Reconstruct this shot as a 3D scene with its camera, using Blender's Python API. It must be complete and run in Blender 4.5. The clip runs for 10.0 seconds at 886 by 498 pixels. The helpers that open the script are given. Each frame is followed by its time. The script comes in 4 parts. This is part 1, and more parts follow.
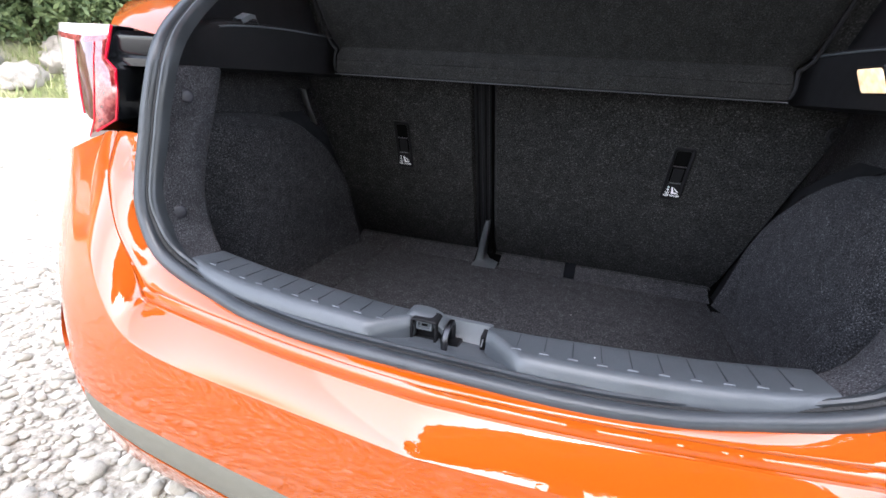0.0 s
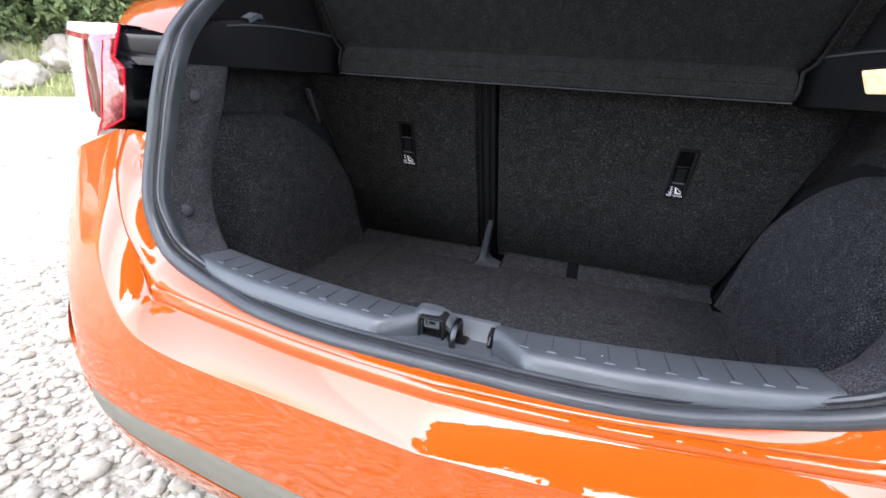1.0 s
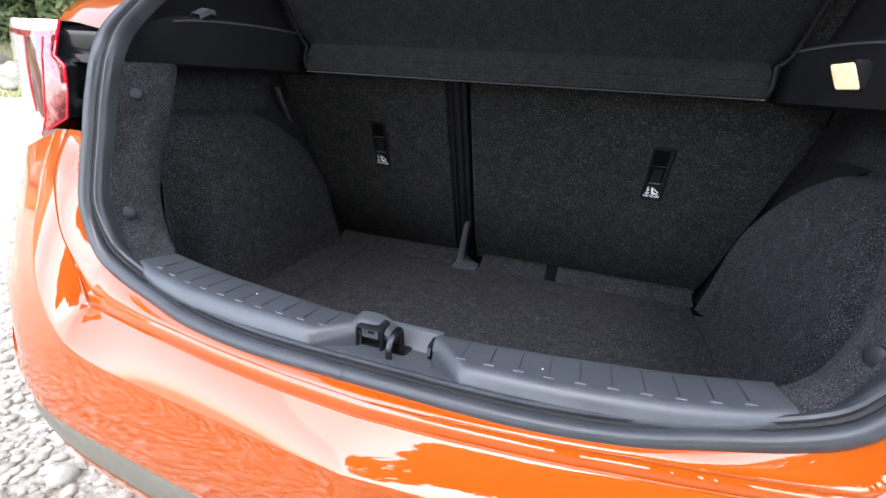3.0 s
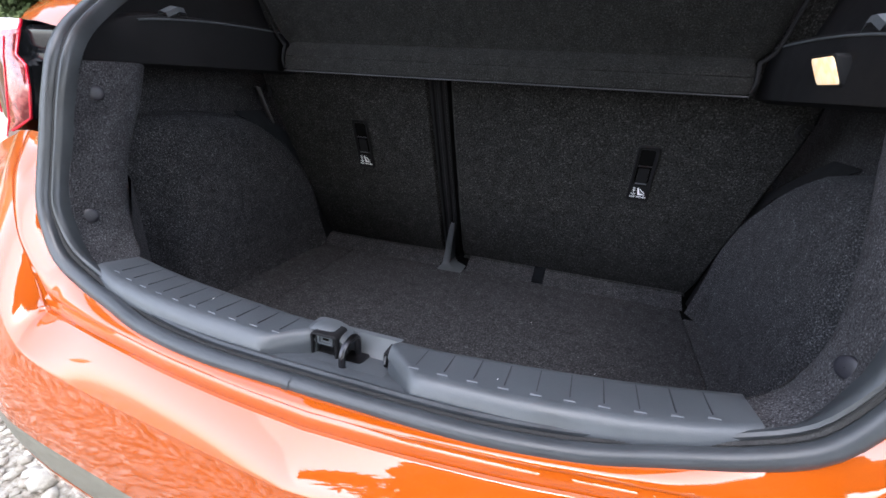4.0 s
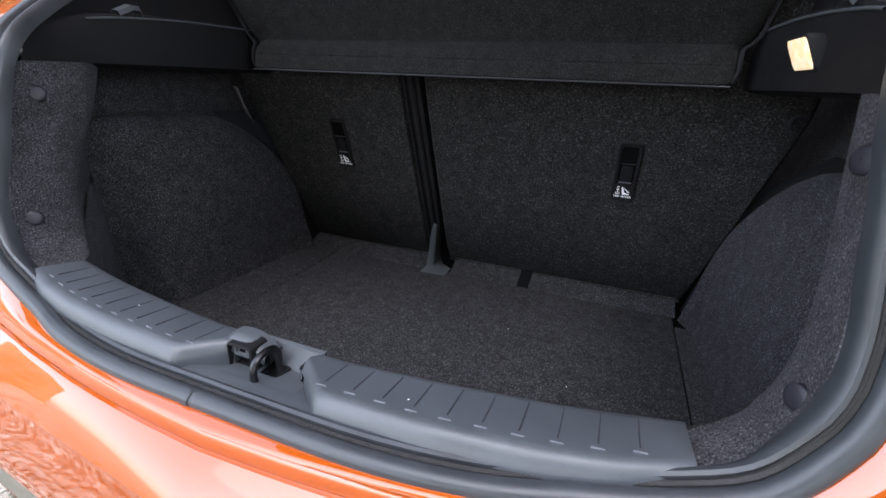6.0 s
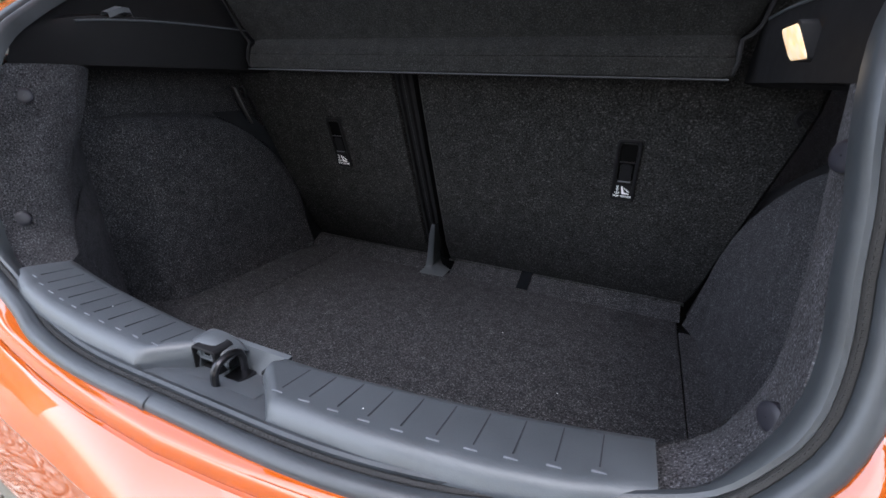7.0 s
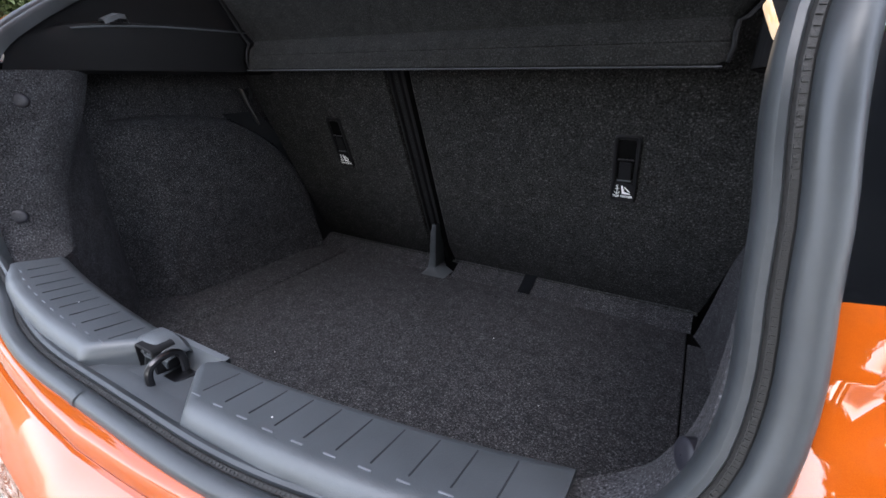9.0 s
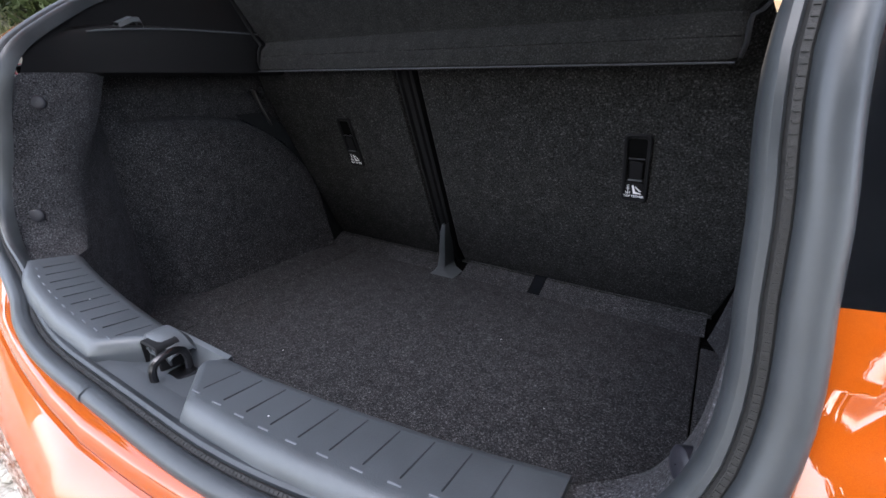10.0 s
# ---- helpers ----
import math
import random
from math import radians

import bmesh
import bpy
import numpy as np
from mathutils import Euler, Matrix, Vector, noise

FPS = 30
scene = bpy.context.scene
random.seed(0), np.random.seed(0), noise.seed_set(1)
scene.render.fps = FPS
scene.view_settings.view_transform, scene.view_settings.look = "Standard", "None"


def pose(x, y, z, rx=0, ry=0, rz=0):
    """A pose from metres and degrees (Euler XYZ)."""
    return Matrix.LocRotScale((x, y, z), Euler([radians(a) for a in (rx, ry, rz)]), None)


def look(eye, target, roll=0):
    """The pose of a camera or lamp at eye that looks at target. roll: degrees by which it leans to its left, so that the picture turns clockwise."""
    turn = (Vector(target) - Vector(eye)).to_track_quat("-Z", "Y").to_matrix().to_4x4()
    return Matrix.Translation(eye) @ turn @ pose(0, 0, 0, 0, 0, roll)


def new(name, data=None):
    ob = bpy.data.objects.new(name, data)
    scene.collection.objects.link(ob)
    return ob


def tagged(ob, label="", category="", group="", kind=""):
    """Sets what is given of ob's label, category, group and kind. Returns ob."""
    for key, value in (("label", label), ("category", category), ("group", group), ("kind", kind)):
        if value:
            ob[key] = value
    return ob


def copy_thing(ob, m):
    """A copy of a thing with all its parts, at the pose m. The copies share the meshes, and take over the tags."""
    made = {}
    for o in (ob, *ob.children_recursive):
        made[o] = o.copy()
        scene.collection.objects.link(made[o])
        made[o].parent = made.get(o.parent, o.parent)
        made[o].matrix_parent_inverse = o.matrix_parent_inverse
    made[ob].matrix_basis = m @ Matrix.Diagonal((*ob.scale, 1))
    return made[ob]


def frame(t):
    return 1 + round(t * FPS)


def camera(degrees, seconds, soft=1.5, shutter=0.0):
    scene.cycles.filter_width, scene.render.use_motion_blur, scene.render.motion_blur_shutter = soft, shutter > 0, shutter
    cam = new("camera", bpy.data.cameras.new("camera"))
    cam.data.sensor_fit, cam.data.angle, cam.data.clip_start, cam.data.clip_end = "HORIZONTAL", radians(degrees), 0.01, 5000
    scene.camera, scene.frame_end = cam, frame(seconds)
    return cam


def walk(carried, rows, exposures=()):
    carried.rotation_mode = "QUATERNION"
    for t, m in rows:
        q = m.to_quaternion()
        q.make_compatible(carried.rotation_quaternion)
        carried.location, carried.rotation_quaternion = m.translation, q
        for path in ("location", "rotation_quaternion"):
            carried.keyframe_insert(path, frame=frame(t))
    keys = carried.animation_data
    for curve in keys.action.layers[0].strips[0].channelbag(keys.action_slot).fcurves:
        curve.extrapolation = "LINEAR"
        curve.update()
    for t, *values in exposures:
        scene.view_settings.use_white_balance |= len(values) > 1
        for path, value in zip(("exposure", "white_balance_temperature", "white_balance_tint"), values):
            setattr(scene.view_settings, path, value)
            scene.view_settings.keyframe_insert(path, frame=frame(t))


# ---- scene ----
cam = camera(90.9, 10.0, soft=1.6)
METRES, TILT, LEAN, TURN = 0.47, -21.062, -3.482, 17.917
START = (0.1237, -0.4724, 1.0917)
ROWS = [
    (0.0, 0.0, 0.0, 0.0, 0.0, 0.0, -0.0),
    (0.5, -0.0233, -0.0083, -0.003, -0.01, 0.06, -0.11),
    (1.0, -0.022, -0.0077, -0.0036, -0.03, -0.01, -0.17),
    (1.5, -0.004, -0.0006, -0.0016, 0.02, -0.06, -0.21),
    (2.0, 0.0398, 0.0159, 0.0025, 0.1, -0.06, -0.2),
    (2.5, 0.0907, 0.0348, 0.0082, 0.17, -0.1, -0.15),
    (4.0, 0.2686, 0.1038, 0.021, 1.1, -0.03, -0.06),
    (4.5, 0.3261, 0.1272, 0.0247, 1.52, -0.06, -0.07),
    (5.0, 0.387, 0.1528, 0.0293, 2.32, -0.1, -0.11),
    (5.5, 0.4429, 0.1763, 0.0331, 3.09, -0.1, -0.14),
    (7.0, 0.6181, 0.2519, 0.0445, 6.65, -0.2, -0.4),
    (7.5, 0.6727, 0.2752, 0.0474, 8.03, -0.24, -0.57),
    (8.0, 0.7321, 0.3002, 0.0501, 9.42, -0.24, -0.75),
    (8.5, 0.7863, 0.3229, 0.053, 10.68, -0.27, -0.93),
    (9.0, 0.8432, 0.3483, 0.0536, 12.33, -0.27, -1.13),
    (9.5, 0.8728, 0.3637, 0.0551, 13.61, -0.3, -1.26),
    (10.0, 0.875, 0.3647, 0.0555, 14.37, -0.36, -1.41),
]
walk(cam, [(t, pose(*START, TILT, LEAN, TURN) @ pose(METRES * x, METRES * y, METRES * z, 90 + pitch, roll, yaw)) for t, x, y, z, yaw, pitch, roll in ROWS],
     exposures=((0.0, 0.50, 6150, 14), (2.5, 0.45, 6150, 14), (5.0, 0.30, 6150, 14), (7.5, 0.26, 6150, 14), (10.0, 0.26, 6150, 14)))

# ---- light ----
world = bpy.data.worlds.new("sky")
scene.world = world
world.use_nodes = True
wn = world.node_tree
sky = wn.nodes.new("ShaderNodeTexSky")
sky.sky_type, sky.sun_disc = "NISHITA", False
SUN_UP, SUN_ROUND = radians(50), radians(160)
sky.sun_elevation, sky.sun_rotation, sky.dust_density, sky.air_density = SUN_UP, SUN_ROUND, 1.6, 1.0
soft_sky = wn.nodes.new("ShaderNodeHueSaturation")
soft_sky.inputs["Saturation"].default_value = 0.45
wn.links.new(sky.outputs[0], soft_sky.inputs["Color"])
wn.links.new(soft_sky.outputs[0], wn.nodes["Background"].inputs[0])
wn.nodes["Background"].inputs[1].default_value = 0.9
sun = new("sun", bpy.data.lights.new("sun", "SUN"))
sun.data.energy, sun.data.angle, sun.data.color = 2.1, radians(95), (1.0, 0.95, 0.88)
sun_way = Vector((math.sin(SUN_ROUND) * math.cos(SUN_UP), math.cos(SUN_ROUND) * math.cos(SUN_UP), math.sin(SUN_UP)))
sun.matrix_world = look(sun_way * 30, (0, 0, 0))


# ---- materials ----
def mat(name, rough=0.5, metal=0.0, base=(0.5, 0.5, 0.5)):
    m = bpy.data.materials.new(name)
    m.use_nodes = True
    b = m.node_tree.nodes["Principled BSDF"]
    b.inputs["Base Color"].default_value = (*base, 1)
    b.inputs["Roughness"].default_value, b.inputs["Metallic"].default_value = rough, metal
    return m, m.node_tree, b


def node(nt, kind, **sets):
    n = nt.nodes.new(kind)
    for k, v in sets.items():
        n.inputs[k].default_value = v
    return n


def noise_tex(nt, scale, detail=4.0, rough=0.55, space="Object"):
    co = nt.nodes.new("ShaderNodeTexCoord")
    n = node(nt, "ShaderNodeTexNoise", Scale=scale, Detail=detail, Roughness=rough)
    nt.links.new(co.outputs[space], n.inputs["Vector"])
    return n.outputs["Fac"]


def ramp(nt, fac, stops):
    r = nt.nodes.new("ShaderNodeValToRGB")
    while len(r.color_ramp.elements) < len(stops):
        r.color_ramp.elements.new(0.5)
    for e, (p, c) in zip(r.color_ramp.elements, stops):
        e.position, e.color = p, (*c, 1)
    nt.links.new(fac, r.inputs[0])
    return r.outputs[0]


def mix(nt, fac, a, b, how="MIX"):
    m = nt.nodes.new("ShaderNodeMix")
    m.data_type, m.blend_type = "RGBA", how
    for sock, v in ((m.inputs[0], fac), (m.inputs[6], a), (m.inputs[7], b)):
        if isinstance(v, (int, float)):
            sock.default_value = v
        elif isinstance(v, tuple):
            sock.default_value = (*v, 1)
        else:
            nt.links.new(v, sock)
    return m.outputs[2]


def bump(nt, b, height, strength, distance):
    n = node(nt, "ShaderNodeBump", Strength=strength, Distance=distance)
    nt.links.new(height, n.inputs["Height"])
    nt.links.new(n.outputs[0], b.inputs["Normal"])
    return n


def carpet(name, lo, hi, fleck, scale=520):
    m, nt, b = mat(name, 0.95)
    fibre = noise_tex(nt, scale, 3.0, 0.7)
    coarse = noise_tex(nt, 38, 4.0, 0.6)
    c = ramp(nt, fibre, [(0.38, lo), (0.50, hi), (0.57, hi), (0.66, fleck)])
    worn = ramp(nt, coarse, [(0.3, (0.72, 0.72, 0.72)), (0.7, (1.25, 1.25, 1.25))])
    nt.links.new(mix(nt, 1.0, c, worn, "MULTIPLY"), b.inputs["Base Color"])
    b.inputs["Specular IOR Level"].default_value = 0.15
    b.inputs["Sheen Weight"].default_value = 0.03
    b.inputs["Sheen Roughness"].default_value = 0.5
    b.inputs["Sheen Tint"].default_value = (0.6, 0.6, 0.65, 1)
    bump(nt, b, fibre, 0.8, 0.0015)
    return m


def plastic(name, base, rough, grain=900, strength=0.25, scuff=0.25, spec=0.5):
    m, nt, b = mat(name, rough, base=base)
    big = noise_tex(nt, 14, 5.0, 0.65)
    b.inputs["Specular IOR Level"].default_value = spec
    r = ramp(nt, big, [(0.3, (rough - 0.06,) * 3), (0.7, (rough + 0.10,) * 3)])
    nt.links.new(r, b.inputs["Roughness"])
    t = tuple(min(1, v * (1 + scuff)) for v in base)
    nt.links.new(ramp(nt, big, [(0.35, base), (0.75, t)]), b.inputs["Base Color"])
    bump(nt, b, noise_tex(nt, grain, 2.0), strength, 0.0004)
    return m


CARPET = carpet("charcoal carpet", (0.0100, 0.0100, 0.0112), (0.0365, 0.0365, 0.0395), (0.150, 0.150, 0.160), 390)
SEAT_CARPET = carpet("seat back felt", (0.0058, 0.0058, 0.0058), (0.0223, 0.0223, 0.0223), (0.0826, 0.0826, 0.0826), 310)
FLANGE_CARPET = carpet("side trim carpet", (0.0130, 0.0130, 0.0143), (0.0545, 0.0545, 0.0597), (0.165, 0.165, 0.177), 460)
SHELF_FELT = carpet("shelf felt", (0.0060, 0.0060, 0.0060), (0.0135, 0.0135, 0.0128), (0.0375, 0.0375, 0.0375), 420)
SILL = plastic("grained grey plastic", (0.055, 0.062, 0.069), 0.40, 700, 0.45, 0.35, spec=0.65)
BLACK = plastic("black trim plastic", (0.007, 0.007, 0.008), 0.65, spec=0.2)
# near-black with hardly any reflection: the darkness inside openings, put into the colour
DARK = plastic("dark cavity shade", (0.003, 0.003, 0.003), 0.85, spec=0.05)
RUBBER = plastic("rubber seal", (0.030, 0.034, 0.038), 0.36, 300, 0.2, 0.6)
SEAM = plastic("ribbed rubber seam", (0.012, 0.012, 0.012), 0.6, 700, 0.9)
BAND = plastic("grey bumper insert", (0.145, 0.137, 0.108), 0.38, 1200, 0.1, 0.1)
# sill plastic darkened to hold the rib grooves' shade; also colours the shelf piping
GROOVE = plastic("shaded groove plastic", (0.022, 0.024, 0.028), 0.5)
CLIPS = plastic("clip plastic", (0.014, 0.014, 0.020), 0.5)
GLOSS = plastic("gloss black", (0.008, 0.009, 0.011), 0.10, 60, 0.0)
STEEL, _nt, _b = mat("dark steel", 0.34, 1.0, (0.07, 0.07, 0.075))
CHROME, _nt, _b = mat("bright steel", 0.2, 1.0, (0.5, 0.5, 0.5))
WHITE, _nt, _b = mat("white print", 0.6, 0, (0.9, 0.9, 0.9))
STRAP = plastic("worn grey strap plastic", (0.07, 0.07, 0.07), 0.5)
TICK, _nt, _b = mat("pale moulding tick", 0.5, 0, (0.15, 0.16, 0.18))

PAINT, _nt, _b = mat("orange car paint", 0.45, 0.0, (0.55, 0.07, 0.005))
_fl = noise_tex(_nt, 2500, 1.0)
_nt.links.new(ramp(_nt, _fl, [(0.3, (0.37, 0.062, 0.0012)), (0.7, (0.42, 0.077, 0.0025))]), _b.inputs["Base Color"])
_b.inputs["Coat Weight"].default_value, _b.inputs["Coat Roughness"].default_value = 1.0, 0.015
_b.inputs["Coat IOR"].default_value = 1.82
_b.inputs["Specular IOR Level"].default_value = 0.05

RED_LENS, _nt, _b = mat("red lamp lens", 0.08, 0, (0.55, 0.012, 0.02))
_nt.links.new(ramp(_nt, noise_tex(_nt, 90, 3.0), [(0.38, (0.20, 0.012, 0.014)), (0.62, (0.46, 0.10, 0.09))]), _b.inputs["Base Color"])
_b.inputs["Coat Weight"].default_value, _b.inputs["Transmission Weight"].default_value = 1.0, 0.25
RED_EDGE, _nt, _b = mat("clear red lens edge", 0.12, 0, (0.70, 0.006, 0.03))
_b.inputs["Coat Weight"].default_value = 1.0
CLEAR_LENS, _nt, _b = mat("clear lamp lens", 0.06, 0, (0.72, 0.66, 0.66))
_b.inputs["Transmission Weight"].default_value, _b.inputs["Coat Weight"].default_value = 0.35, 1.0
SMOKED, _nt, _b = mat("smoked red lens", 0.08, 0, (0.09, 0.012, 0.016))
_b.inputs["Coat Weight"].default_value = 1.0
GLASS, _nt, _b = mat("window glass", 0.02, 0, (0.75, 0.85, 0.8))
_b.inputs["Transmission Weight"].default_value = 1.0
GLOW, _nt, _b = mat("lit lamp lens", 0.3, 0, (0.9, 0.75, 0.5))
_hot = noise_tex(_nt, 70, 2.0)
_nt.links.new(ramp(_nt, _hot, [(0.38, (1.0, 0.50, 0.18)), (0.58, (1.0, 0.82, 0.55))]), _b.inputs["Emission Color"])
_b.inputs["Emission Strength"].default_value = 0.6

GRAVEL, _nt, _b = mat("pale gravel ground", 0.95)
_g1, _g2 = noise_tex(_nt, 26, 8.0, 0.7), noise_tex(_nt, 0.5, 5.0)
_c = ramp(_nt, _g1, [(0.35, (0.14, 0.12, 0.09)), (0.48, (0.38, 0.345, 0.285)), (0.62, (0.58, 0.55, 0.48))])
_nt.links.new(mix(_nt, 1.0, _c, ramp(_nt, _g2, [(0.3, (0.8, 0.78, 0.74)), (0.7, (1.1, 1.1, 1.1))]), "MULTIPLY"), _b.inputs["Base Color"])
bump(_nt, _b, _g1, 0.8, 0.02)


def stone_mat(name, lo, hi):
    m, nt, b = mat(name, 0.9)
    info = nt.nodes.new("ShaderNodeNewGeometry")
    obj = nt.nodes.new("ShaderNodeObjectInfo")
    add = nt.nodes.new("ShaderNodeMath")
    add.operation = "ADD"
    nt.links.new(info.outputs["Random Per Island"], add.inputs[0])
    nt.links.new(obj.outputs["Random"], add.inputs[1])
    fr = nt.nodes.new("ShaderNodeMath")
    fr.operation = "FRACT"
    nt.links.new(add.outputs[0], fr.inputs[0])
    c = ramp(nt, fr.outputs[0], [(0.0, lo), (1.0, hi)])
    n = noise_tex(nt, 22, 7.0, 0.7)
    nt.links.new(mix(nt, 1.0, c, ramp(nt, n, [(0.3, (0.65, 0.62, 0.58)), (0.7, (1.15, 1.15, 1.15))]), "MULTIPLY"), b.inputs["Base Color"])
    bump(nt, b, n, 0.6, 0.02)
    return m


STONE = stone_mat("limestone pebbles", (0.36, 0.33, 0.27), (0.64, 0.61, 0.54))
ROCK = stone_mat("bank limestone", (0.30, 0.27, 0.23), (0.42, 0.39, 0.34))


def leaf_mat(name, lo, hi):
    m, nt, b = mat(name, 0.6)
    info = nt.nodes.new("ShaderNodeNewGeometry")
    nt.links.new(ramp(nt, info.outputs["Random Per Island"], [(0.0, lo), (1.0, hi)]), b.inputs["Base Color"])
    b.inputs["Transmission Weight"].default_value = 0.0
    return m


LEAF = leaf_mat("green leaves", (0.04, 0.07, 0.02), (0.15, 0.19, 0.075))
GRASS = leaf_mat("dry grass", (0.13, 0.17, 0.05), (0.36, 0.36, 0.16))
BARK, _nt, _b = mat("bark", 0.9, 0, (0.10, 0.075, 0.05))
_nt.links.new(ramp(_nt, noise_tex(_nt, 9, 6.0), [(0.3, (0.05, 0.037, 0.025)), (0.7, (0.16, 0.125, 0.09))]), _b.inputs["Base Color"])
EARTH, _nt, _b = mat("grassy bank earth", 0.95)
_nt.links.new(ramp(_nt, noise_tex(_nt, 0.9, 7.0, 0.65), [(0.32, (0.10, 0.13, 0.04)), (0.5, (0.24, 0.24, 0.11)), (0.66, (0.42, 0.38, 0.29))]), _b.inputs["Base Color"])
bump(_nt, _b, noise_tex(_nt, 6, 6.0), 0.8, 0.1)


# ---- building helpers ----
def as_mesh(name, verts, faces, material, smooth=True):
    me = bpy.data.meshes.new(name)
    me.from_pydata([tuple(v) for v in verts], [], faces)
    me.materials.append(material)
    if smooth:
        me.polygons.foreach_set("use_smooth", [True] * len(me.polygons))
    me.update()
    return me


def turned_out(verts, faces, middle=(0.15, -0.35, 1.1)):
    """Open sheets turn their fronts towards the open rear of the boot."""
    v = np.asarray(verts, float)
    if len(faces) > 4000:
        return v, faces
    score = area = 0.0
    for f in faces:
        a, b, c = v[f[0]], v[f[1]], v[f[2]]
        n = np.cross(b - a, c - a)
        size = np.linalg.norm(n)
        way = np.array(middle) - a
        score += n @ way / (np.linalg.norm(way) + 1e-9)
        area += size
    return v, ([f[::-1] for f in faces] if area and score < -.25 * area else faces)


def part(name, made, material, parent, label="", smooth=True, thick=0.0, bevel=0.0, sharp=40):
    """Links (verts, faces) or a bmesh as one mesh object under parent."""
    if isinstance(made, bmesh.types.BMesh):
        me = bpy.data.meshes.new(name)
        made.to_mesh(me)
        made.free()
        me.materials.append(material)
        me.polygons.foreach_set("use_smooth", [smooth] * len(me.polygons))
    else:
        me = as_mesh(name, *turned_out(*made), material, smooth)
    if smooth:
        me.set_sharp_from_angle(angle=radians(sharp))
    ob = new(name, me)
    ob.parent = parent
    if thick:
        mod = ob.modifiers.new("thickness", "SOLIDIFY")
        mod.thickness, mod.offset = thick, 0.0
    if bevel:
        mod = ob.modifiers.new("soft edges", "BEVEL")
        mod.width, mod.segments, mod.limit_method = bevel, 2, "ANGLE"
    if label:
        ob["label"] = label
    return ob


def thing(name, label, category, at=(0, 0, 0), group="", kind=""):
    ob = new(name)
    ob.location = at
    return tagged(ob, label, category, group, kind)


def spline(ctrl, n):
    """n points evenly along a smooth curve through ctrl."""
    p = np.array(ctrl, float)
    q = np.vstack([2 * p[0] - p[1], p, 2 * p[-1] - p[-2]])
    out = []
    for i in range(1, len(q) - 2):
        for t in np.linspace(0, 1, 24, endpoint=False):
            a, b, c, d = q[i - 1], q[i], q[i + 1], q[i + 2]
            out.append(0.5 * (2 * b + (c - a) * t + (2 * a - 5 * b + 4 * c - d) * t * t + (3 * b - a - 3 * c + d) * t ** 3))
    out.append(p[-1])
    out = np.array(out)
    s = np.concatenate([[0], np.cumsum(np.linalg.norm(np.diff(out, axis=0), axis=1))])
    u = np.linspace(0, s[-1], n)
    return np.stack([np.interp(u, s, out[:, k]) for k in range(out.shape[1])], 1)


def by_ctrl(ctrl, n):
    """Like spline, but with the same number of points between controls."""
    p = np.array(ctrl, float)
    q = np.vstack([2 * p[0] - p[1], p, 2 * p[-1] - p[-2]])
    out = []
    for i in range(1, len(q) - 2):
        for t in np.linspace(0, 1, n, endpoint=False):
            a, b, c, d = q[i - 1], q[i], q[i + 1], q[i + 2]
            out.append(0.5 * (2 * b + (c - a) * t + (2 * a - 5 * b + 4 * c - d) * t * t + (3 * b - a - 3 * c + d) * t ** 3))
    out.append(p[-1])
    return np.array(out)


def loft(rows, closed_u=False, closed_v=False, flip=False):
    """A grid of quads through rows of equally many points."""
    rows = [np.asarray(r, float) for r in rows]
    n, m = len(rows), len(rows[0])
    verts = np.concatenate(rows)
    faces = []
    for i in range(n if closed_v else n - 1):
        for j in range(m if closed_u else m - 1):
            a, b = i * m + j, i * m + (j + 1) % m
            c, d = ((i + 1) % n) * m + (j + 1) % m, ((i + 1) % n) * m + j
            faces.append((a, d, c, b) if flip else (a, b, c, d))
    return verts, faces


def joined(*pieces):
    verts, faces, k = [], [], 0
    for v, f in pieces:
        verts.append(np.asarray(v, float))
        faces += [tuple(i + k for i in q) for q in f]
        k += len(v)
    return np.concatenate(verts), faces


def flipped(rows):
    """Rows of a right-hand half, carried over to both sides: one row from left to right."""
    return [np.concatenate([(np.asarray(r) * (-1, 1, 1))[::-1], np.asarray(r)[1:]]) for r in rows]


def side_of(made, s):
    v, f = made
    v = np.asarray(v, float) * (s, 1, 1)
    return v, ([q[::-1] for q in f] if s < 0 else f)


def box(x0, x1, y0, y1, z0, z1):
    v = [(x, y, z) for x in (x0, x1) for y in (y0, y1) for z in (z0, z1)]
    return v, [(0, 1, 3, 2), (4, 6, 7, 5), (0, 4, 5, 1), (2, 3, 7, 6), (0, 2, 6, 4), (1, 5, 7, 3)]


def tube(path, r, k=8, closed=False):
    path = np.asarray(path, float)
    rows = []
    ref = Vector((0.3, 0.5, 0.8)).normalized()
    for i, p in enumerate(path):
        a, b = path[(i - 1) % len(path)] if closed or i else path[0], path[(i + 1) % len(path)] if closed or i < len(path) - 1 else path[-1]
        t = Vector(b - a).normalized()
        ref = (ref - t * ref.dot(t)).normalized()
        w = t.cross(ref)
        rr = r[i] if isinstance(r, (list, tuple, np.ndarray)) else r
        rows.append([p + rr * (math.cos(2 * math.pi * j / k) * np.array(ref) + math.sin(2 * math.pi * j / k) * np.array(w)) for j in range(k)])
    return loft(rows, closed_u=True, closed_v=closed)


def rounded_rect(w, h, r, k=5):
    pts = []
    for cx, cy, a0 in ((w / 2 - r, h / 2 - r, 0), (-w / 2 + r, h / 2 - r, 90), (-w / 2 + r, -h / 2 + r, 180), (w / 2 - r, -h / 2 + r, 270)):
        for i in range(k):
            a = radians(a0 + 90 * i / (k - 1))
            pts.append((cx + r * math.cos(a), cy + r * math.sin(a)))
    return np.array(pts)


# ---- the car: body and opening ----
car = thing("car", "bright orange crossover with its tailgate raised, showing the boot", "car")

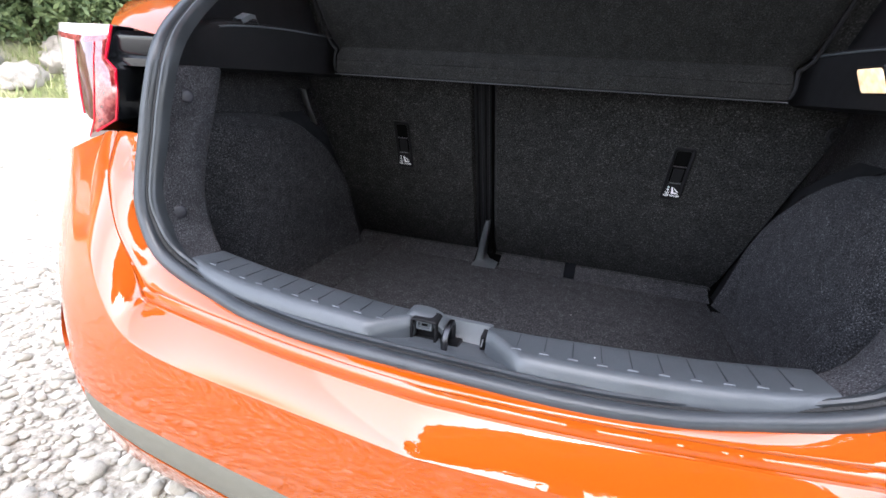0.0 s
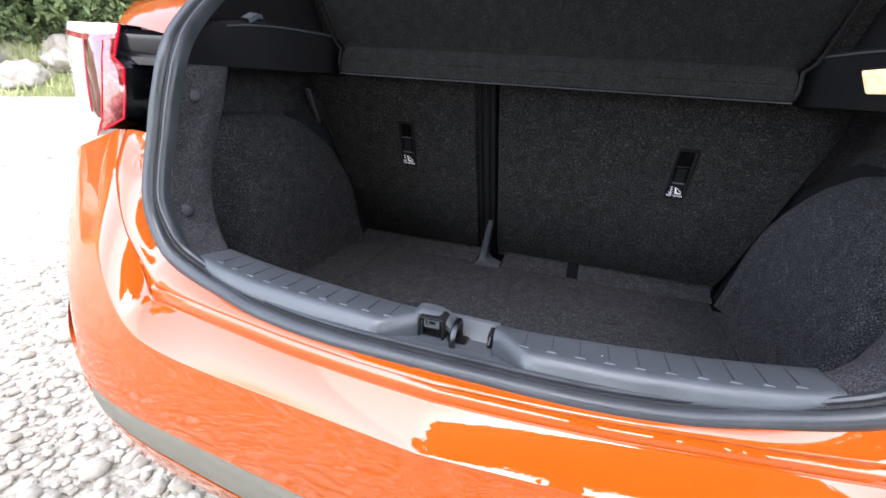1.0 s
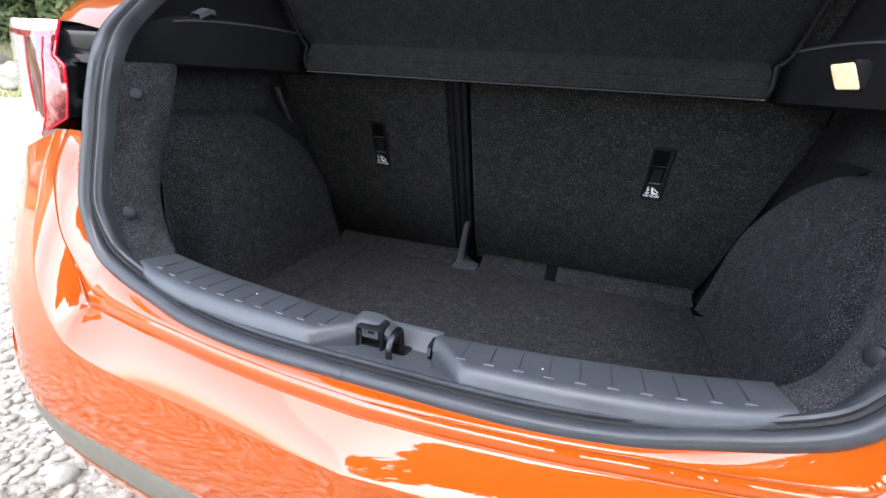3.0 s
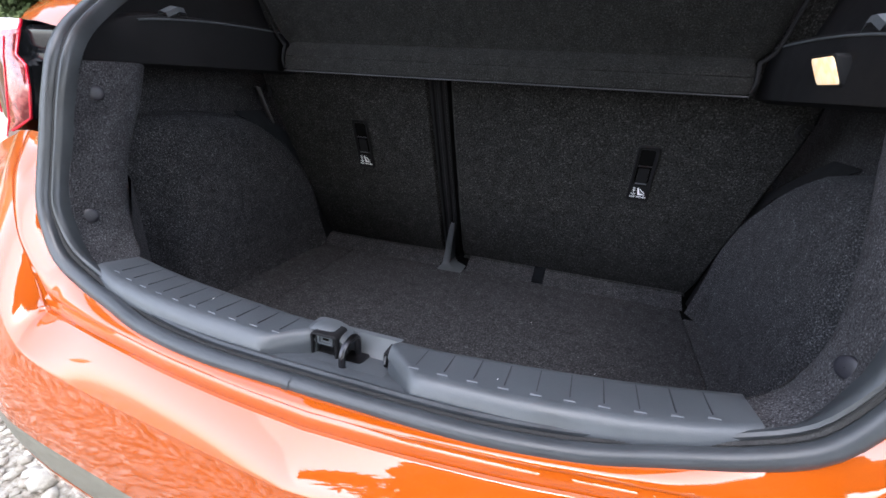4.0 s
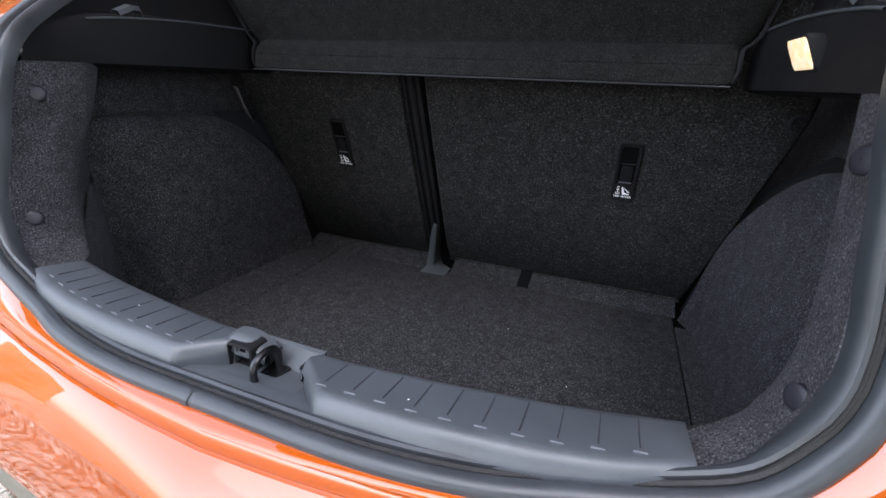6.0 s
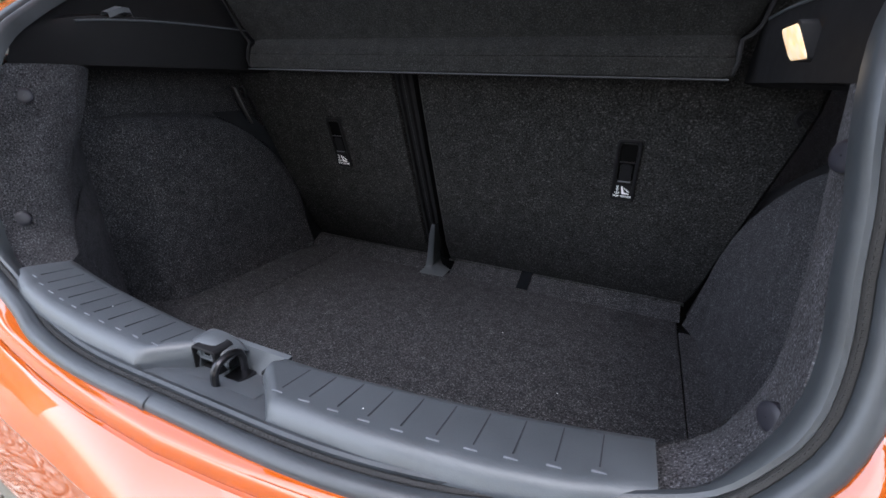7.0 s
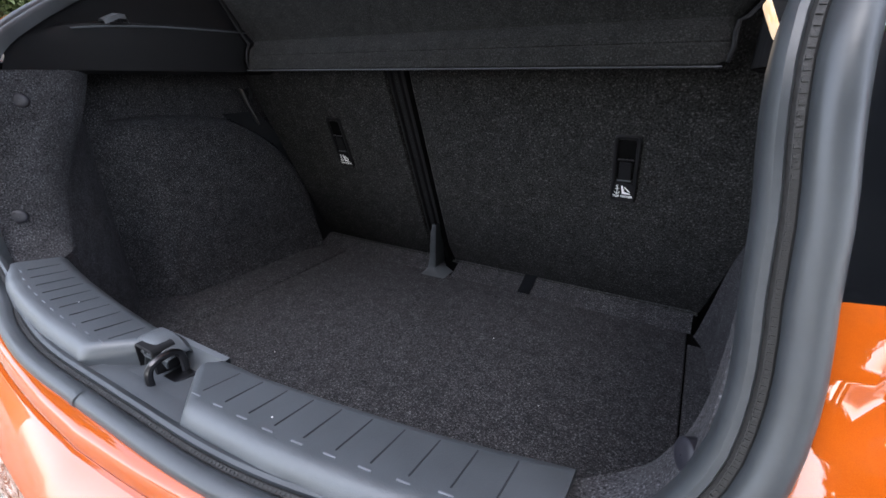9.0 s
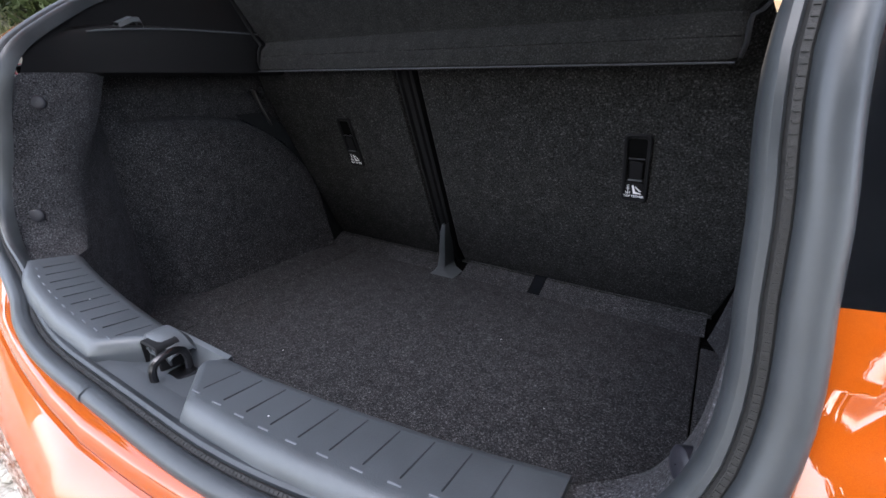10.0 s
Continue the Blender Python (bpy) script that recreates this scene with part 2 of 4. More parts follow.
SEAL = [(0, -.078, .775), (.15, -.077, .776), (.26, -.064, .778), (.34, -.044, .784), (.41, -.030, .796), (.465, -.019, .818), (.502, -.001, .86), (.517, .011, .895),
        (.522, .022, .925), (.522, .031, .956), (.519, .038, .985), (.516, .047, 1.025), (.511, .056, 1.062), (.509, .067, 1.095), (.514, .089, 1.124), (.532, .135, 1.157),
        (.551, .188, 1.189), (.572, .26, 1.227), (.59, .40, 1.29), (.59, .72, 1.42), (.50, .92, 1.49), (.25, .98, 1.52), (0, .99, 1.525)]


def seal_loop(n=130):
    half = spline(SEAL, n)
    return np.concatenate([half, (half[1:-1] * (-1, 1, 1))[::-1]])


def seal_frames():
    loop = seal_loop()
    out = []
    for i, p in enumerate(loop):
        t = Vector(loop[(i + 1) % len(loop)] - loop[i - 1]).normalized()
        w = np.interp(p[2], [.775, .80, .88, 1.05, 1.16, 1.5], [0, .2, 1, 1, .6, .5])
        nrm = Vector((0, -.35 - .58 * w, .94 - .60 * w)).normalized()
        nrm = (nrm - t * nrm.dot(t)).normalized()
        inward = nrm.cross(t)
        if inward.dot(Vector((0, .30, 1.05)) - Vector(p)) < 0:
            inward = -inward
        out.append((p, np.array(inward), np.array(nrm)))
    return out


FRAMES = seal_frames()


def along_seal(section):
    """A closed strip round the opening: section gives (inward, outward) offsets."""
    return loft([[p + a * i + b * nn for a, b in section] for p, i, nn in FRAMES], closed_v=True)


arc = [(-.0015, -.006), (-.001, .002), (.001, .0074), (.0042, .0100), (.0095, .0107), (.0145, .0096), (.0176, .0066), (.0190, .0010)]
seal = part("weather_seal", along_seal(arc + [(.019, -.012)]), RUBBER, car, "black rubber bulb seal round the boot opening")
part("seam", along_seal([(.018, -.010), (.0185, .001), (.020, .0025), (.0235, .0025), (.025, .001), (.025, -.010)]), SEAM, seal, "ribbed textured strip")
part("inner_lip", along_seal([(.0245, -.010), (.025, .001), (.0265, .0038), (.030, .004), (.033, .0015), (.0345, -.003), (.0345, -.016)]), RUBBER, seal)

# seam stitches along the seal
st_v, st_f = box(-.0011, .0011, -.0013, .0013, -.0007, .0007)
stitch = []
for k in range(0, len(FRAMES)):
    p, i, nn = FRAMES[k]
    q, i2, n2 = FRAMES[(k + 1) % len(FRAMES)]
    if p[2] > 1.35:
        continue
    for h in (0, .25, .5, .75):
        c, ii, mm = p + (q - p) * h, i + (i2 - i) * h, nn + (n2 - nn) * h
        t = (q - p) / np.linalg.norm(q - p)
        stitch.append((np.array([c + .0217 * ii + .0024 * mm + v[0] * t + v[1] * ii + v[2] * mm for v in st_v]), st_f))
ob = part("stitching", joined(*stitch), SEAM, seal)
ob["kind"] = "stuff"
jn = [(p, i, nn) for p, i, nn in FRAMES if abs(p[0] + .03) < .012 and p[2] < .8][:2]
part("seal_joint", joined(*[loft([[p + (a - .0008) * i + (b * 1.10) * nn + np.array((dx, 0, 0)) for a, b in arc] for dx in (-.004, .004)]) for p, i, nn in jn[:1]]), RUBBER, seal)

# painted panels below and beside the seal; the rows run from the middle round the corner to the lamp's foot
N = 8
A = by_ctrl([(0, -.072, .770), (.10, -.072, .770), (.20, -.066, .772), (.27, -.057, .774), (.325, -.044, .778), (.375, -.032, .786), (.415, -.021, .796),
             (.448, -.014, .810), (.474, -.006, .829), (.495, .003, .857), (.509, .011, .882), (.515, .019, .91), (.516, .032, .950), (.515, .045, .985)], N)
D = by_ctrl([(0, -.098, .766), (.10, -.094, .767), (.20, -.085, .767), (.27, -.076, .768), (.328, -.068, .768), (.385, -.058, .767), (.435, -.049, .766),
             (.472, -.041, .766), (.490, -.035, .795), (.520, -.026, .833), (.540, -.016, .862), (.566, .004, .899), (.588, .026, .933), (.611, .070, .982)], N)
E = by_ctrl([(0, -.138, .716), (.10, -.129, .714), (.20, -.119, .711), (.26, -.113, .709), (.32, -.107, .708), (.38, -.102, .709), (.432, -.097, .717),
             (.475, -.091, .730), (.517, -.074, .765), (.551, -.055, .803), (.586, -.025, .842), (.623, .013, .882), (.649, .047, .928), (.650, .075, .974)], N)
Fm = by_ctrl([(0, -.144, .660), (.10, -.136, .658), (.20, -.127, .655), (.27, -.121, .654), (.33, -.116, .654), (.39, -.111, .655), (.445, -.106, .659),
              (.50, -.100, .668), (.56, -.086, .688), (.61, -.068, .718), (.655, -.043, .752), (.70, -.005, .792), (.735, .040, .850), (.735, .085, .945)], N)
G = by_ctrl([(0, -.145, .615), (.10, -.138, .613), (.20, -.130, .611), (.27, -.124, .610), (.335, -.119, .610), (.40, -.114, .610), (.46, -.109, .611),
             (.525, -.101, .614), (.590, -.086, .620), (.650, -.060, .629), (.705, -.025, .645), (.760, .018, .675), (.806, .060, .750), (.790, .105, .930)], N)


def eased(row, first, turns=14):
    """Evens out a row beyond its first points."""
    row = row.copy()
    for _ in range(turns):
        mid = .25 * row[:-2] + .5 * row[1:-1] + .25 * row[2:]
        row[first + 1:-1] = mid[first:]
    return row


A, D, E, Fm, G = eased(A, 0), eased(D, 7 * N + 2), eased(E, 0, 30), eased(Fm, 0, 30), eased(G, 0, 20)


def plan(z, inset, end_z=0.0):
    """A level row of the lower bumper; inset draws it in, end_z lifts its end on the flank."""
    k = inset
    return by_ctrl([(0, -.144 + k, z), (.10, -.137 + k, z), (.20, -.129 + k, z), (.27, -.124 + k, z), (.335 - .1 * k, -.119 + k, z), (.40 - .2 * k, -.114 + k, z), (.46 - .3 * k, -.109 + k, z),
                    (.525 - .4 * k, -.101 + k, z), (.59 - .6 * k, -.086 + .9 * k, z), (.65 - .8 * k, -.062 + .7 * k, z + .1 * end_z), (.705 - k, -.028 + .5 * k, z + .2 * end_z),
                    (.755 - k, .020 + .3 * k, z + .35 * end_z), (.805 - k, .090, z + .6 * end_z), (.835 - k, .22, z + end_z)], N)


def lowered(row, mid, tip):
    """Sets a row's height from the middle to the band's tip, and leaves the corner beyond it alone."""
    row = row.copy()
    a = np.abs(row[:, 0])
    z = np.interp(a, [0, .25, .45, .56, .63, .66], [mid, mid + .12 * (tip - mid), mid + .35 * (tip - mid), mid + .62 * (tip - mid), tip, tip])
    row[:, 2] += z - row[:, 2] * (a < 2) + (row[:, 2] - z) * np.clip((a - .65) / .05, 0, 1)
    return row


def pushed(row, depth):
    """Draws a row in by depth as far as the band's tip."""
    a = np.abs(row[:, 0])
    return row + np.clip((.655 - a) / .012, 0, 1)[:, None] * np.array((0, depth, 0)) + np.clip((.655 - a) / .012, 0, 1)[:, None] * np.clip((a - .4) / .25, 0, 1)[:, None] * np.array((-depth * .6, 0, 0))


# body panel between seal and shut line, with the oval drain recess beside the lamp
panel_rows = []
for w, out in ((0, 0), (.12, .0015), (.3, .003), (.45, .0035), (.6, .0035), (.75, .003), (.88, .0018), (.96, 0), (1, -.004)):
    r = A * (1 - w) + D * w + np.array((.3, -.6, .7)) * out + np.array((0, .003, .007)) * np.clip((.50 - A[:, :1]) / .05, 0, 1) * (w > .01)
    for p in r:
        e = ((p[2] - .952) / .030) ** 2 + ((p[0] - .556 - .5 * (p[2] - .952)) / .017) ** 2
        p += np.array((-.004, .012, 0)) * max(0, 1 - e) ** .8
    panel_rows.append(r)
low = np.clip((.49 - A[:, :1]) / .04, 0, 1)
panel_rows += [D + low * (0, .0005, -.003), D + low * (0, .0015, -.0125)]
part("rear_panel", loft(flipped(panel_rows), flip=True), PAINT, car, "orange painted panel round the boot seal", sharp=50)
top_edge = D + low * (0, -.003, -.012)
crown = [D + low * (0, .001, -.0115), top_edge + low * (0, .002, 0), top_edge, top_edge + low * (0, -.0015, -.0012)]
for w in (.12, .3, .5, .7, .86, .96):
    crown.append(top_edge * (1 - w) + E * w + np.array((.2, -.5, .6)) * (.0035 * 4 * w * (1 - w)))
bz = lambda k, top: lowered(plan(.58, k), .574 if top else .497, .588 if top else .552)
bumper = part("rear_bumper", loft(flipped(crown + [E, E + (.0003, -.0008, -.0016), E * .9 + Fm * .1, .55 * E + .45 * Fm + (.001, -.001, 0), Fm, .5 * (Fm + G) + (.0005, -.001, 0), G, plan(.600, -.001, .28),
              lowered(plan(.594, 0, .2), .580, .594), bz(0, True), pushed(bz(.001, True), .009), pushed(bz(.002, False), .009), bz(.004, False), lowered(plan(.49, .006), .488, .545),
              plan(.455, .020), plan(.40, .050), plan(.33, .10), plan(.28, .20)]), flip=True), PAINT, car, "glossy orange rear bumper", sharp=24)
sel = [i for i in range(len(G)) if G[i][0] < .60]
bt, bb = bz(.001, True)[:sel[-1] + 1], bz(.002, False)[:sel[-1] + 1]
tip_t, tip_b = np.array([(.634, -.052, .582)]), np.array([(.641, -.053, .558)])
band_rows = []
for w, o in ((0, .009), (.02, .003), (.08, .0005), (.3, -.001), (.6, -.001), (.9, .001), (.98, .004), (1, .009)):
    mid = bt * (1 - w) + bb * w + (0, o, 0)
    band_rows.append(np.vstack([mid, tip_t * (1 - w) + tip_b * w + (0, o + .004, 0)]))
part("bumper_band", loft(flipped(band_rows), flip=True), BAND, bumper, "satin grey-olive insert strip across the bumper")

# flanks, underside and the closed front of the shell
for s in (1, -1):
    f0 = np.array([(.650, .075, .974), (.735, .085, .945), (.790, .105, .930), (.832, .20, .88), (.836, .22, .60), (.80, .22, .45), (.64, .22, .28)])
    f1 = np.array([(.70, .35, 1.0), (.80, .36, .99), (.845, .40, .95), (.868, .45, .88), (.872, .60, .60), (.85, .60, .38), (.75, .60, .30)])
    f2 = f1 + (0, 1.2, 0)
    part("quarter_panel", side_of(loft([f0, .5 * (f0 + f1) + (.012, 0, 0), f1, f2], flip=True), s), PAINT, car)
    sh = [by_ctrl([(.546, .114, 1.133), (.562, .162, 1.168), (.585, .245, 1.216), (.602, .41, 1.294), (.602, .73, 1.43)], 6),
          by_ctrl([(.600, .114, 1.142), (.624, .158, 1.174), (.634, .235, 1.212), (.655, .42, 1.285), (.640, .80, 1.42)], 6),
          by_ctrl([(.630, .117, 1.144), (.652, .162, 1.173), (.668, .235, 1.206), (.700, .43, 1.270), (.700, .83, 1.39)], 6),
          by_ctrl([(.648, .122, 1.146), (.682, .168, 1.172), (.722, .245, 1.202), (.780, .45, 1.235), (.800, .88, 1.28)], 6),
          by_ctrl([(.660, .136, 1.146), (.702, .180, 1.166), (.756, .262, 1.188), (.825, .47, 1.195), (.850, .92, 1.18)], 6),
          by_ctrl([(.670, .165, 1.144), (.730, .22, 1.150), (.800, .30, 1.150), (.852, .50, 1.130), (.872, .95, 1.06)], 6),
          by_ctrl([(.690, .240, .98), (.780, .32, .98), (.845, .40, .97), (.872, .60, .95), (.875, 1.80, .94)], 6)]
    part("rear_shoulder", side_of(loft(sh, flip=True), s), PAINT, car, "orange rear shoulder beside the opening")
    # gloss black bar and the recessed jamb between lamp and seal
    part("gloss_bar", side_of(joined(loft([by_ctrl([(.540, y0 + .022, z), (.60, y0 + .018, z), (.650, y0 + .015, z)], 5) for y0, z in
         ((.155, 1.140), (.112, 1.138), (.104, 1.130), (.103, 1.108), (.108, 1.100), (.104, 1.096), (.104, 1.084), (.150, 1.078))], flip=True)), s), GLOSS, car, "gloss black bar beside the tail lamp")
    part("jamb", side_of(loft([by_ctrl([(.515, y - .03, z), (.58, y + .02, z), (.70, y + .05, z)], 4) for y, z in ((.125, 1.10), (.135, 1.06), (.125, .99), (.10, .950))], flip=True), s), GLOSS, car)
    part("jamb_plug", side_of(tube([(.600, .130, 1.03), (.600, .170, 1.03)], .017, 12), s), GLOSS, car)

# tail lamps: each row runs from the inner side over the ridge and the clear lens to the flank
for s in (1, -1):
    lamp_rows = [by_ctrl([(.645, .160, 1.144), (.645, .122, 1.144), (.672, .118, 1.145), (.720, .122, 1.145), (.800, .145, 1.146), (.860, .280, 1.140)], 5),
                 by_ctrl([(.642, .150, 1.128), (.643, .113, 1.124), (.668, .104, 1.118), (.718, .108, 1.118), (.822, .153, 1.128), (.868, .280, 1.120)], 5),
                 by_ctrl([(.650, .150, 1.094), (.650, .106, 1.092), (.670, .097, 1.088), (.718, .104, 1.088), (.815, .147, 1.085), (.864, .280, 1.080)], 5),
                 by_ctrl([(.630, .150, 1.078), (.630, .104, 1.077), (.673, .096, 1.070), (.719, .103, 1.070), (.810, .144, 1.065), (.862, .280, 1.060)], 5),
                 by_ctrl([(.634, .150, 1.030), (.634, .101, 1.035), (.677, .091, 1.030), (.721, .101, 1.030), (.800, .135, 1.030), (.855, .280, 1.030)], 5),
                 by_ctrl([(.642, .150, .997), (.642, .098, .997), (.685, .089, .992), (.724, .102, 1.000), (.782, .123, .992), (.850, .280, .985)], 5),
                 by_ctrl([(.690, .150, .968), (.688, .093, .974), (.708, .092, .963), (.735, .105, .953), (.756, .113, .950), (.840, .280, .955)], 5)]
    lamp = part("tail_lamp", side_of(loft([r[5:11] for r in lamp_rows[1:]], flip=True), s), RED_LENS, car, "wraparound red and clear tail lamp")
    part("smoked_lens", side_of(loft([r[10:16] for r in lamp_rows[1:6]], flip=True), s), SMOKED, lamp, "dark smoked middle of the lens")
    part("clear_lens", side_of(loft([r[15:21] for r in lamp_rows[1:6]], flip=True), s), CLEAR_LENS, lamp, "clear ribbed lens section")
    part("housing_side", side_of(loft([r[:6] for r in lamp_rows], flip=True), s), GLOSS, lamp, "gloss black housing side")
    # the pale lens colour puts the sky's white reflection on the upper rim
    part("upper_rim", side_of(loft([r[5:] for r in (lamp_rows[0], .35 * lamp_rows[0] + .65 * lamp_rows[1])], flip=True), s), CLEAR_LENS, lamp)
    part("red_brow", side_of(loft([r[5:] for r in (.35 * lamp_rows[0] + .65 * lamp_rows[1], lamp_rows[1])], flip=True), s), RED_LENS, lamp)
    part("lamp_foot", side_of(loft([r[10:] for r in lamp_rows[5:]], flip=True), s), CLEAR_LENS, lamp)
    part("lens_side", side_of(loft([r[20:] for r in lamp_rows[1:6]], flip=True), s), RED_LENS, lamp)
    for k in range(8):
        w = .1 + .85 * k / 7
        a = (lamp_rows[2] * (1 - w) + lamp_rows[4] * w)[15:20] + (0, -.0015, 0)
        part("lens_rib", side_of(tube(a, .0011, 5), s), CLEAR_LENS, lamp)
    part("lamp_top", side_of(loft([lamp_rows[0] + (0, 0, .0005), lamp_rows[0] * (1, 0, 1) + (0, .30, .004)], flip=True), s), CLEAR_LENS, lamp)
    part("inner_edge", side_of(tube([r[5] + (0, -.002, 0) for r in lamp_rows], .0024, 6), s), RED_EDGE, lamp)
    part("ridge_edge", side_of(tube([r[10] + (0, -.0005, 0) for r in lamp_rows[1:]], .0014, 6), s), RED_EDGE, lamp)
    part("clear_edge", side_of(tube([r[15] + (0, -.0005, 0) for r in lamp_rows[1:6]], .0014, 6), s), RED_EDGE, lamp)

# raised tailgate, roof and the closed body around the cabin
tg = [by_ctrl([(x, 1.0, 1.56 - .06 * abs(x)), (x, .55, 1.80 - .06 * abs(x)), (x, .15, 1.95 - .06 * abs(x)), (x * .96, -.10, 1.97), (x * .93, -.17, 1.90)], 5) for x in np.linspace(-.62, .62, 11)]
part("tailgate", loft(tg), PAINT, car, "raised orange tailgate", thick=0.05)
roof = [by_ctrl([(x, .99, 1.535 - .12 * x * x), (x, 1.4, 1.56 - .12 * x * x), (x, 1.9, 1.56 - .12 * x * x)], 4) for x in np.linspace(-.62, .62, 9)]
part("roof", loft(roof), PAINT, car, thick=0.03)
part("cabin_end", box(-.86, .86, 1.78, 1.82, .30, 1.56), BLACK, car)
for s in (1, -1):
    turn = [(.33 * math.cos(a), .33 * math.sin(a)) for a in np.linspace(0, 2 * math.pi, 33)]
    wheel = part("wheel", side_of(loft([[(x, .75 + k * c, .33 + k * d) for c, d in turn] for x, k in ((.62, .60), (.62, .94), (.645, 1.0), (.795, 1.0), (.82, .94), (.822, .68))]), s), RUBBER, car, "black rubber tyre on a dark rim")
    part("rim", side_of(loft([[(x, .75 + k * c, .33 + k * d) for c, d in turn] for x, k in ((.812, .70), (.806, .62), (.770, .55), (.760, .20), (.775, .02))]), s), GLOSS, wheel)
part("underbody", box(-.80, .80, .10, 1.80, .30, .40), BLACK, car)
for s in (1, -1):
    part("cabin_side", side_of(box(.70, .74, .35, 1.78, .40, 1.12), s), BLACK, car)
    part("cabin_pillar", side_of(loft([[(.62, .47, 1.27), (.74, .47, 1.10)], [(.60, .80, 1.42), (.74, .80, 1.10)]], flip=True), s), BLACK, car, thick=.02)
    part("window_frame", side_of(joined(loft([[(.60, .80, 1.42), (.62, .80, 1.38)], [(.58, 1.80, 1.53), (.62, 1.80, 1.46)]]), ), s), BLACK, car, thick=.02)
    part("side_window", side_of(loft([[(.615, .80, 1.39), (.73, .80, 1.11)], [(.615, 1.78, 1.47), (.73, 1.78, 1.11)]]), s), GLASS, car).visible_shadow = False

# ---- boot lining ----
floor_pan = part("boot_floor_pan", box(-.70, .70, .06, 1.78, .555, .572), DARK, car)

# sill trim: side lengths either side of the striker notch
def sill_len(x):
    a = abs(x)
    front = np.interp(a, [.0, .1, .2, .3, .36, .42], [-.038, -.038, -.036, -.026, -.016, .002])
    back = np.interp(a, [.0, .1, .2, .3, .36, .42, .45], [.032, .033, .041, .052, .060, .070, .08])
    top = np.interp(a, [0, .1, .3, .42], [.803, .804, .809, .816])
    foot = np.interp(a, [.0, .1, .2, .3, .36, .42], [-.052, -.052, -.050, -.041, -.031, -.016])
    return front, back, top, foot


SILL_END = .418


def sill_rows(s):
    rows = []
    xs = np.concatenate([[.048, .056, .072, .086, .094], np.linspace(.106, SILL_END, 28)])
    for x in xs:
        f, b, t, ft = sill_len(x)
        k = np.interp(x, [.048, .094], [1, 0])
        f, ft = f + .040 * k, ft + .046 * k
        drop = .004 * max(0, k - .6)
        e = np.interp(x, [SILL_END - .012, SILL_END], [0, .002])
        rows.append([(x, ft, .770), (x, ft + .004, .786), (x, f - .007, t - .010 - drop), (x, f - .002, t - .003 - drop), (x, f + .004, t - drop), (x, f + .010, t - .0005 - drop), (x, b - .012, t - .007 - e),
                     (x, b - .004, t - .010), (x, b + .003, t - .018), (x, b + .006, t - .035), (x, b + .008, .56)])
    return rows


for s in (1, -1):
    rows = sill_rows(s)
    caps = joined(loft(rows), (np.array(rows[0]), [tuple(range(len(rows[0])))[::-1]]), (np.array(rows[-1]), [tuple(range(len(rows[-1])))]))
    trim = part("sill_trim", side_of(caps, s), SILL, car, "scuffed dark grey plastic loading sill with ribs")
    for k in range(10):
        x = .088 + .0322 * k
        f, b, t, ft = sill_len(x)
        sl = np.array([(x - .0005, f + .020, t - .0006), (x + .0005, f + .020, t - .0006), (x + .0009, b - .012, t - .0066), (x - .0001, b - .012, t - .0066)])
        # the groove strip carries its shade in a darker colour
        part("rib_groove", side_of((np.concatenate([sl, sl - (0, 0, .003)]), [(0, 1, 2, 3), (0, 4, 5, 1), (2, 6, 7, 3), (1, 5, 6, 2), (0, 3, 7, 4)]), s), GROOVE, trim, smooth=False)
        f2 = f + .012
        tk = np.array([(x - .0055, f2, t + .0004), (x + .0055, f2 + .001, t + .0004), (x + .0055, f2 + .0021, t + .0004), (x - .0055, f2 + .0011, t + .0004)])
        part("sill_tick", side_of((np.concatenate([tk, tk - (0, 0, .002)]), [(0, 1, 2, 3), (0, 4, 5, 1), (2, 6, 7, 3), (1, 5, 6, 2), (0, 3, 7, 4)]), s), TICK, trim, smooth=False)
# the notch: base, back wall, buffer socket and striker
part("notch_base", joined(loft([[(x, -.056, .768), (x, -.051, .781), (x, -.034, .782), (x, -.018, .776), (x, .000, .772), (x, .000, .76)] for x in np.linspace(-.104, .104, 9)]), loft([[(x, -.056, .766), (x, -.050, .778), (x, -.030, .779), (x, .016, .770), (x, .024, .778), (x, .030, .792), (x, .036, .793), (x, .040, .56)] for x in np.linspace(-.050, .050, 9)])), SILL, car, "grey plastic well under the striker")
def block(cx, cz, w, h, r, rows):
    v, f = loft([[(x, y, z) for x, z in rounded_rect(w - 2 * d, h - 2 * d, max(.0005, r - d)) + (cx, cz)] for y, d in rows], closed_u=True)
    k = len(rows)
    return v, f + [tuple(range(20 * (k - 1), 20 * k))]


sock = part("buffer_socket", block(-.034, .7875, .036, .034, .005, ((.016, 0), (-.0085, 0), (-.0095, .0012), (-.0095, .0028), (.004, .0034))), BLACK, car, "black rubber buffer socket")
part("buffer", block(-.034, .7945, .023, .015, .003, ((.006, 0), (-.0045, 0), (-.0058, .001), (-.0058, .0035), (-.0035, .0042))), SILL, sock, "grey buffer insert")
part("buffer_slot", block(-.034, .7945, .008, .003, .001, ((-.003, 0), (-.0042, 0))), DARK, sock)
loop = spline([(.000, -.024, .772), (.000, -.024, .790), (.000, -.018, .800), (.000, -.004, .803), (.000, .008, .800), (.000, .013, .790), (.000, .013, .772)], 22)
part("socket_hood", loft([[(x, y, z0 + dz) for y, dz in ((-.002, -.010), (-.0015, -.003), (.002, -.0005), (.012, .000), (.024, -.001), (.031, -.010), (.033, -.05))] for x, z0 in ((-.060, .8040), (-.052, .8062), (-.042, .8066), (-.030, .8056), (-.020, .8020), (-.012, .7960), (-.006, .7920))]), SILL, car, "moulded hood over the buffer socket", thick=.002)
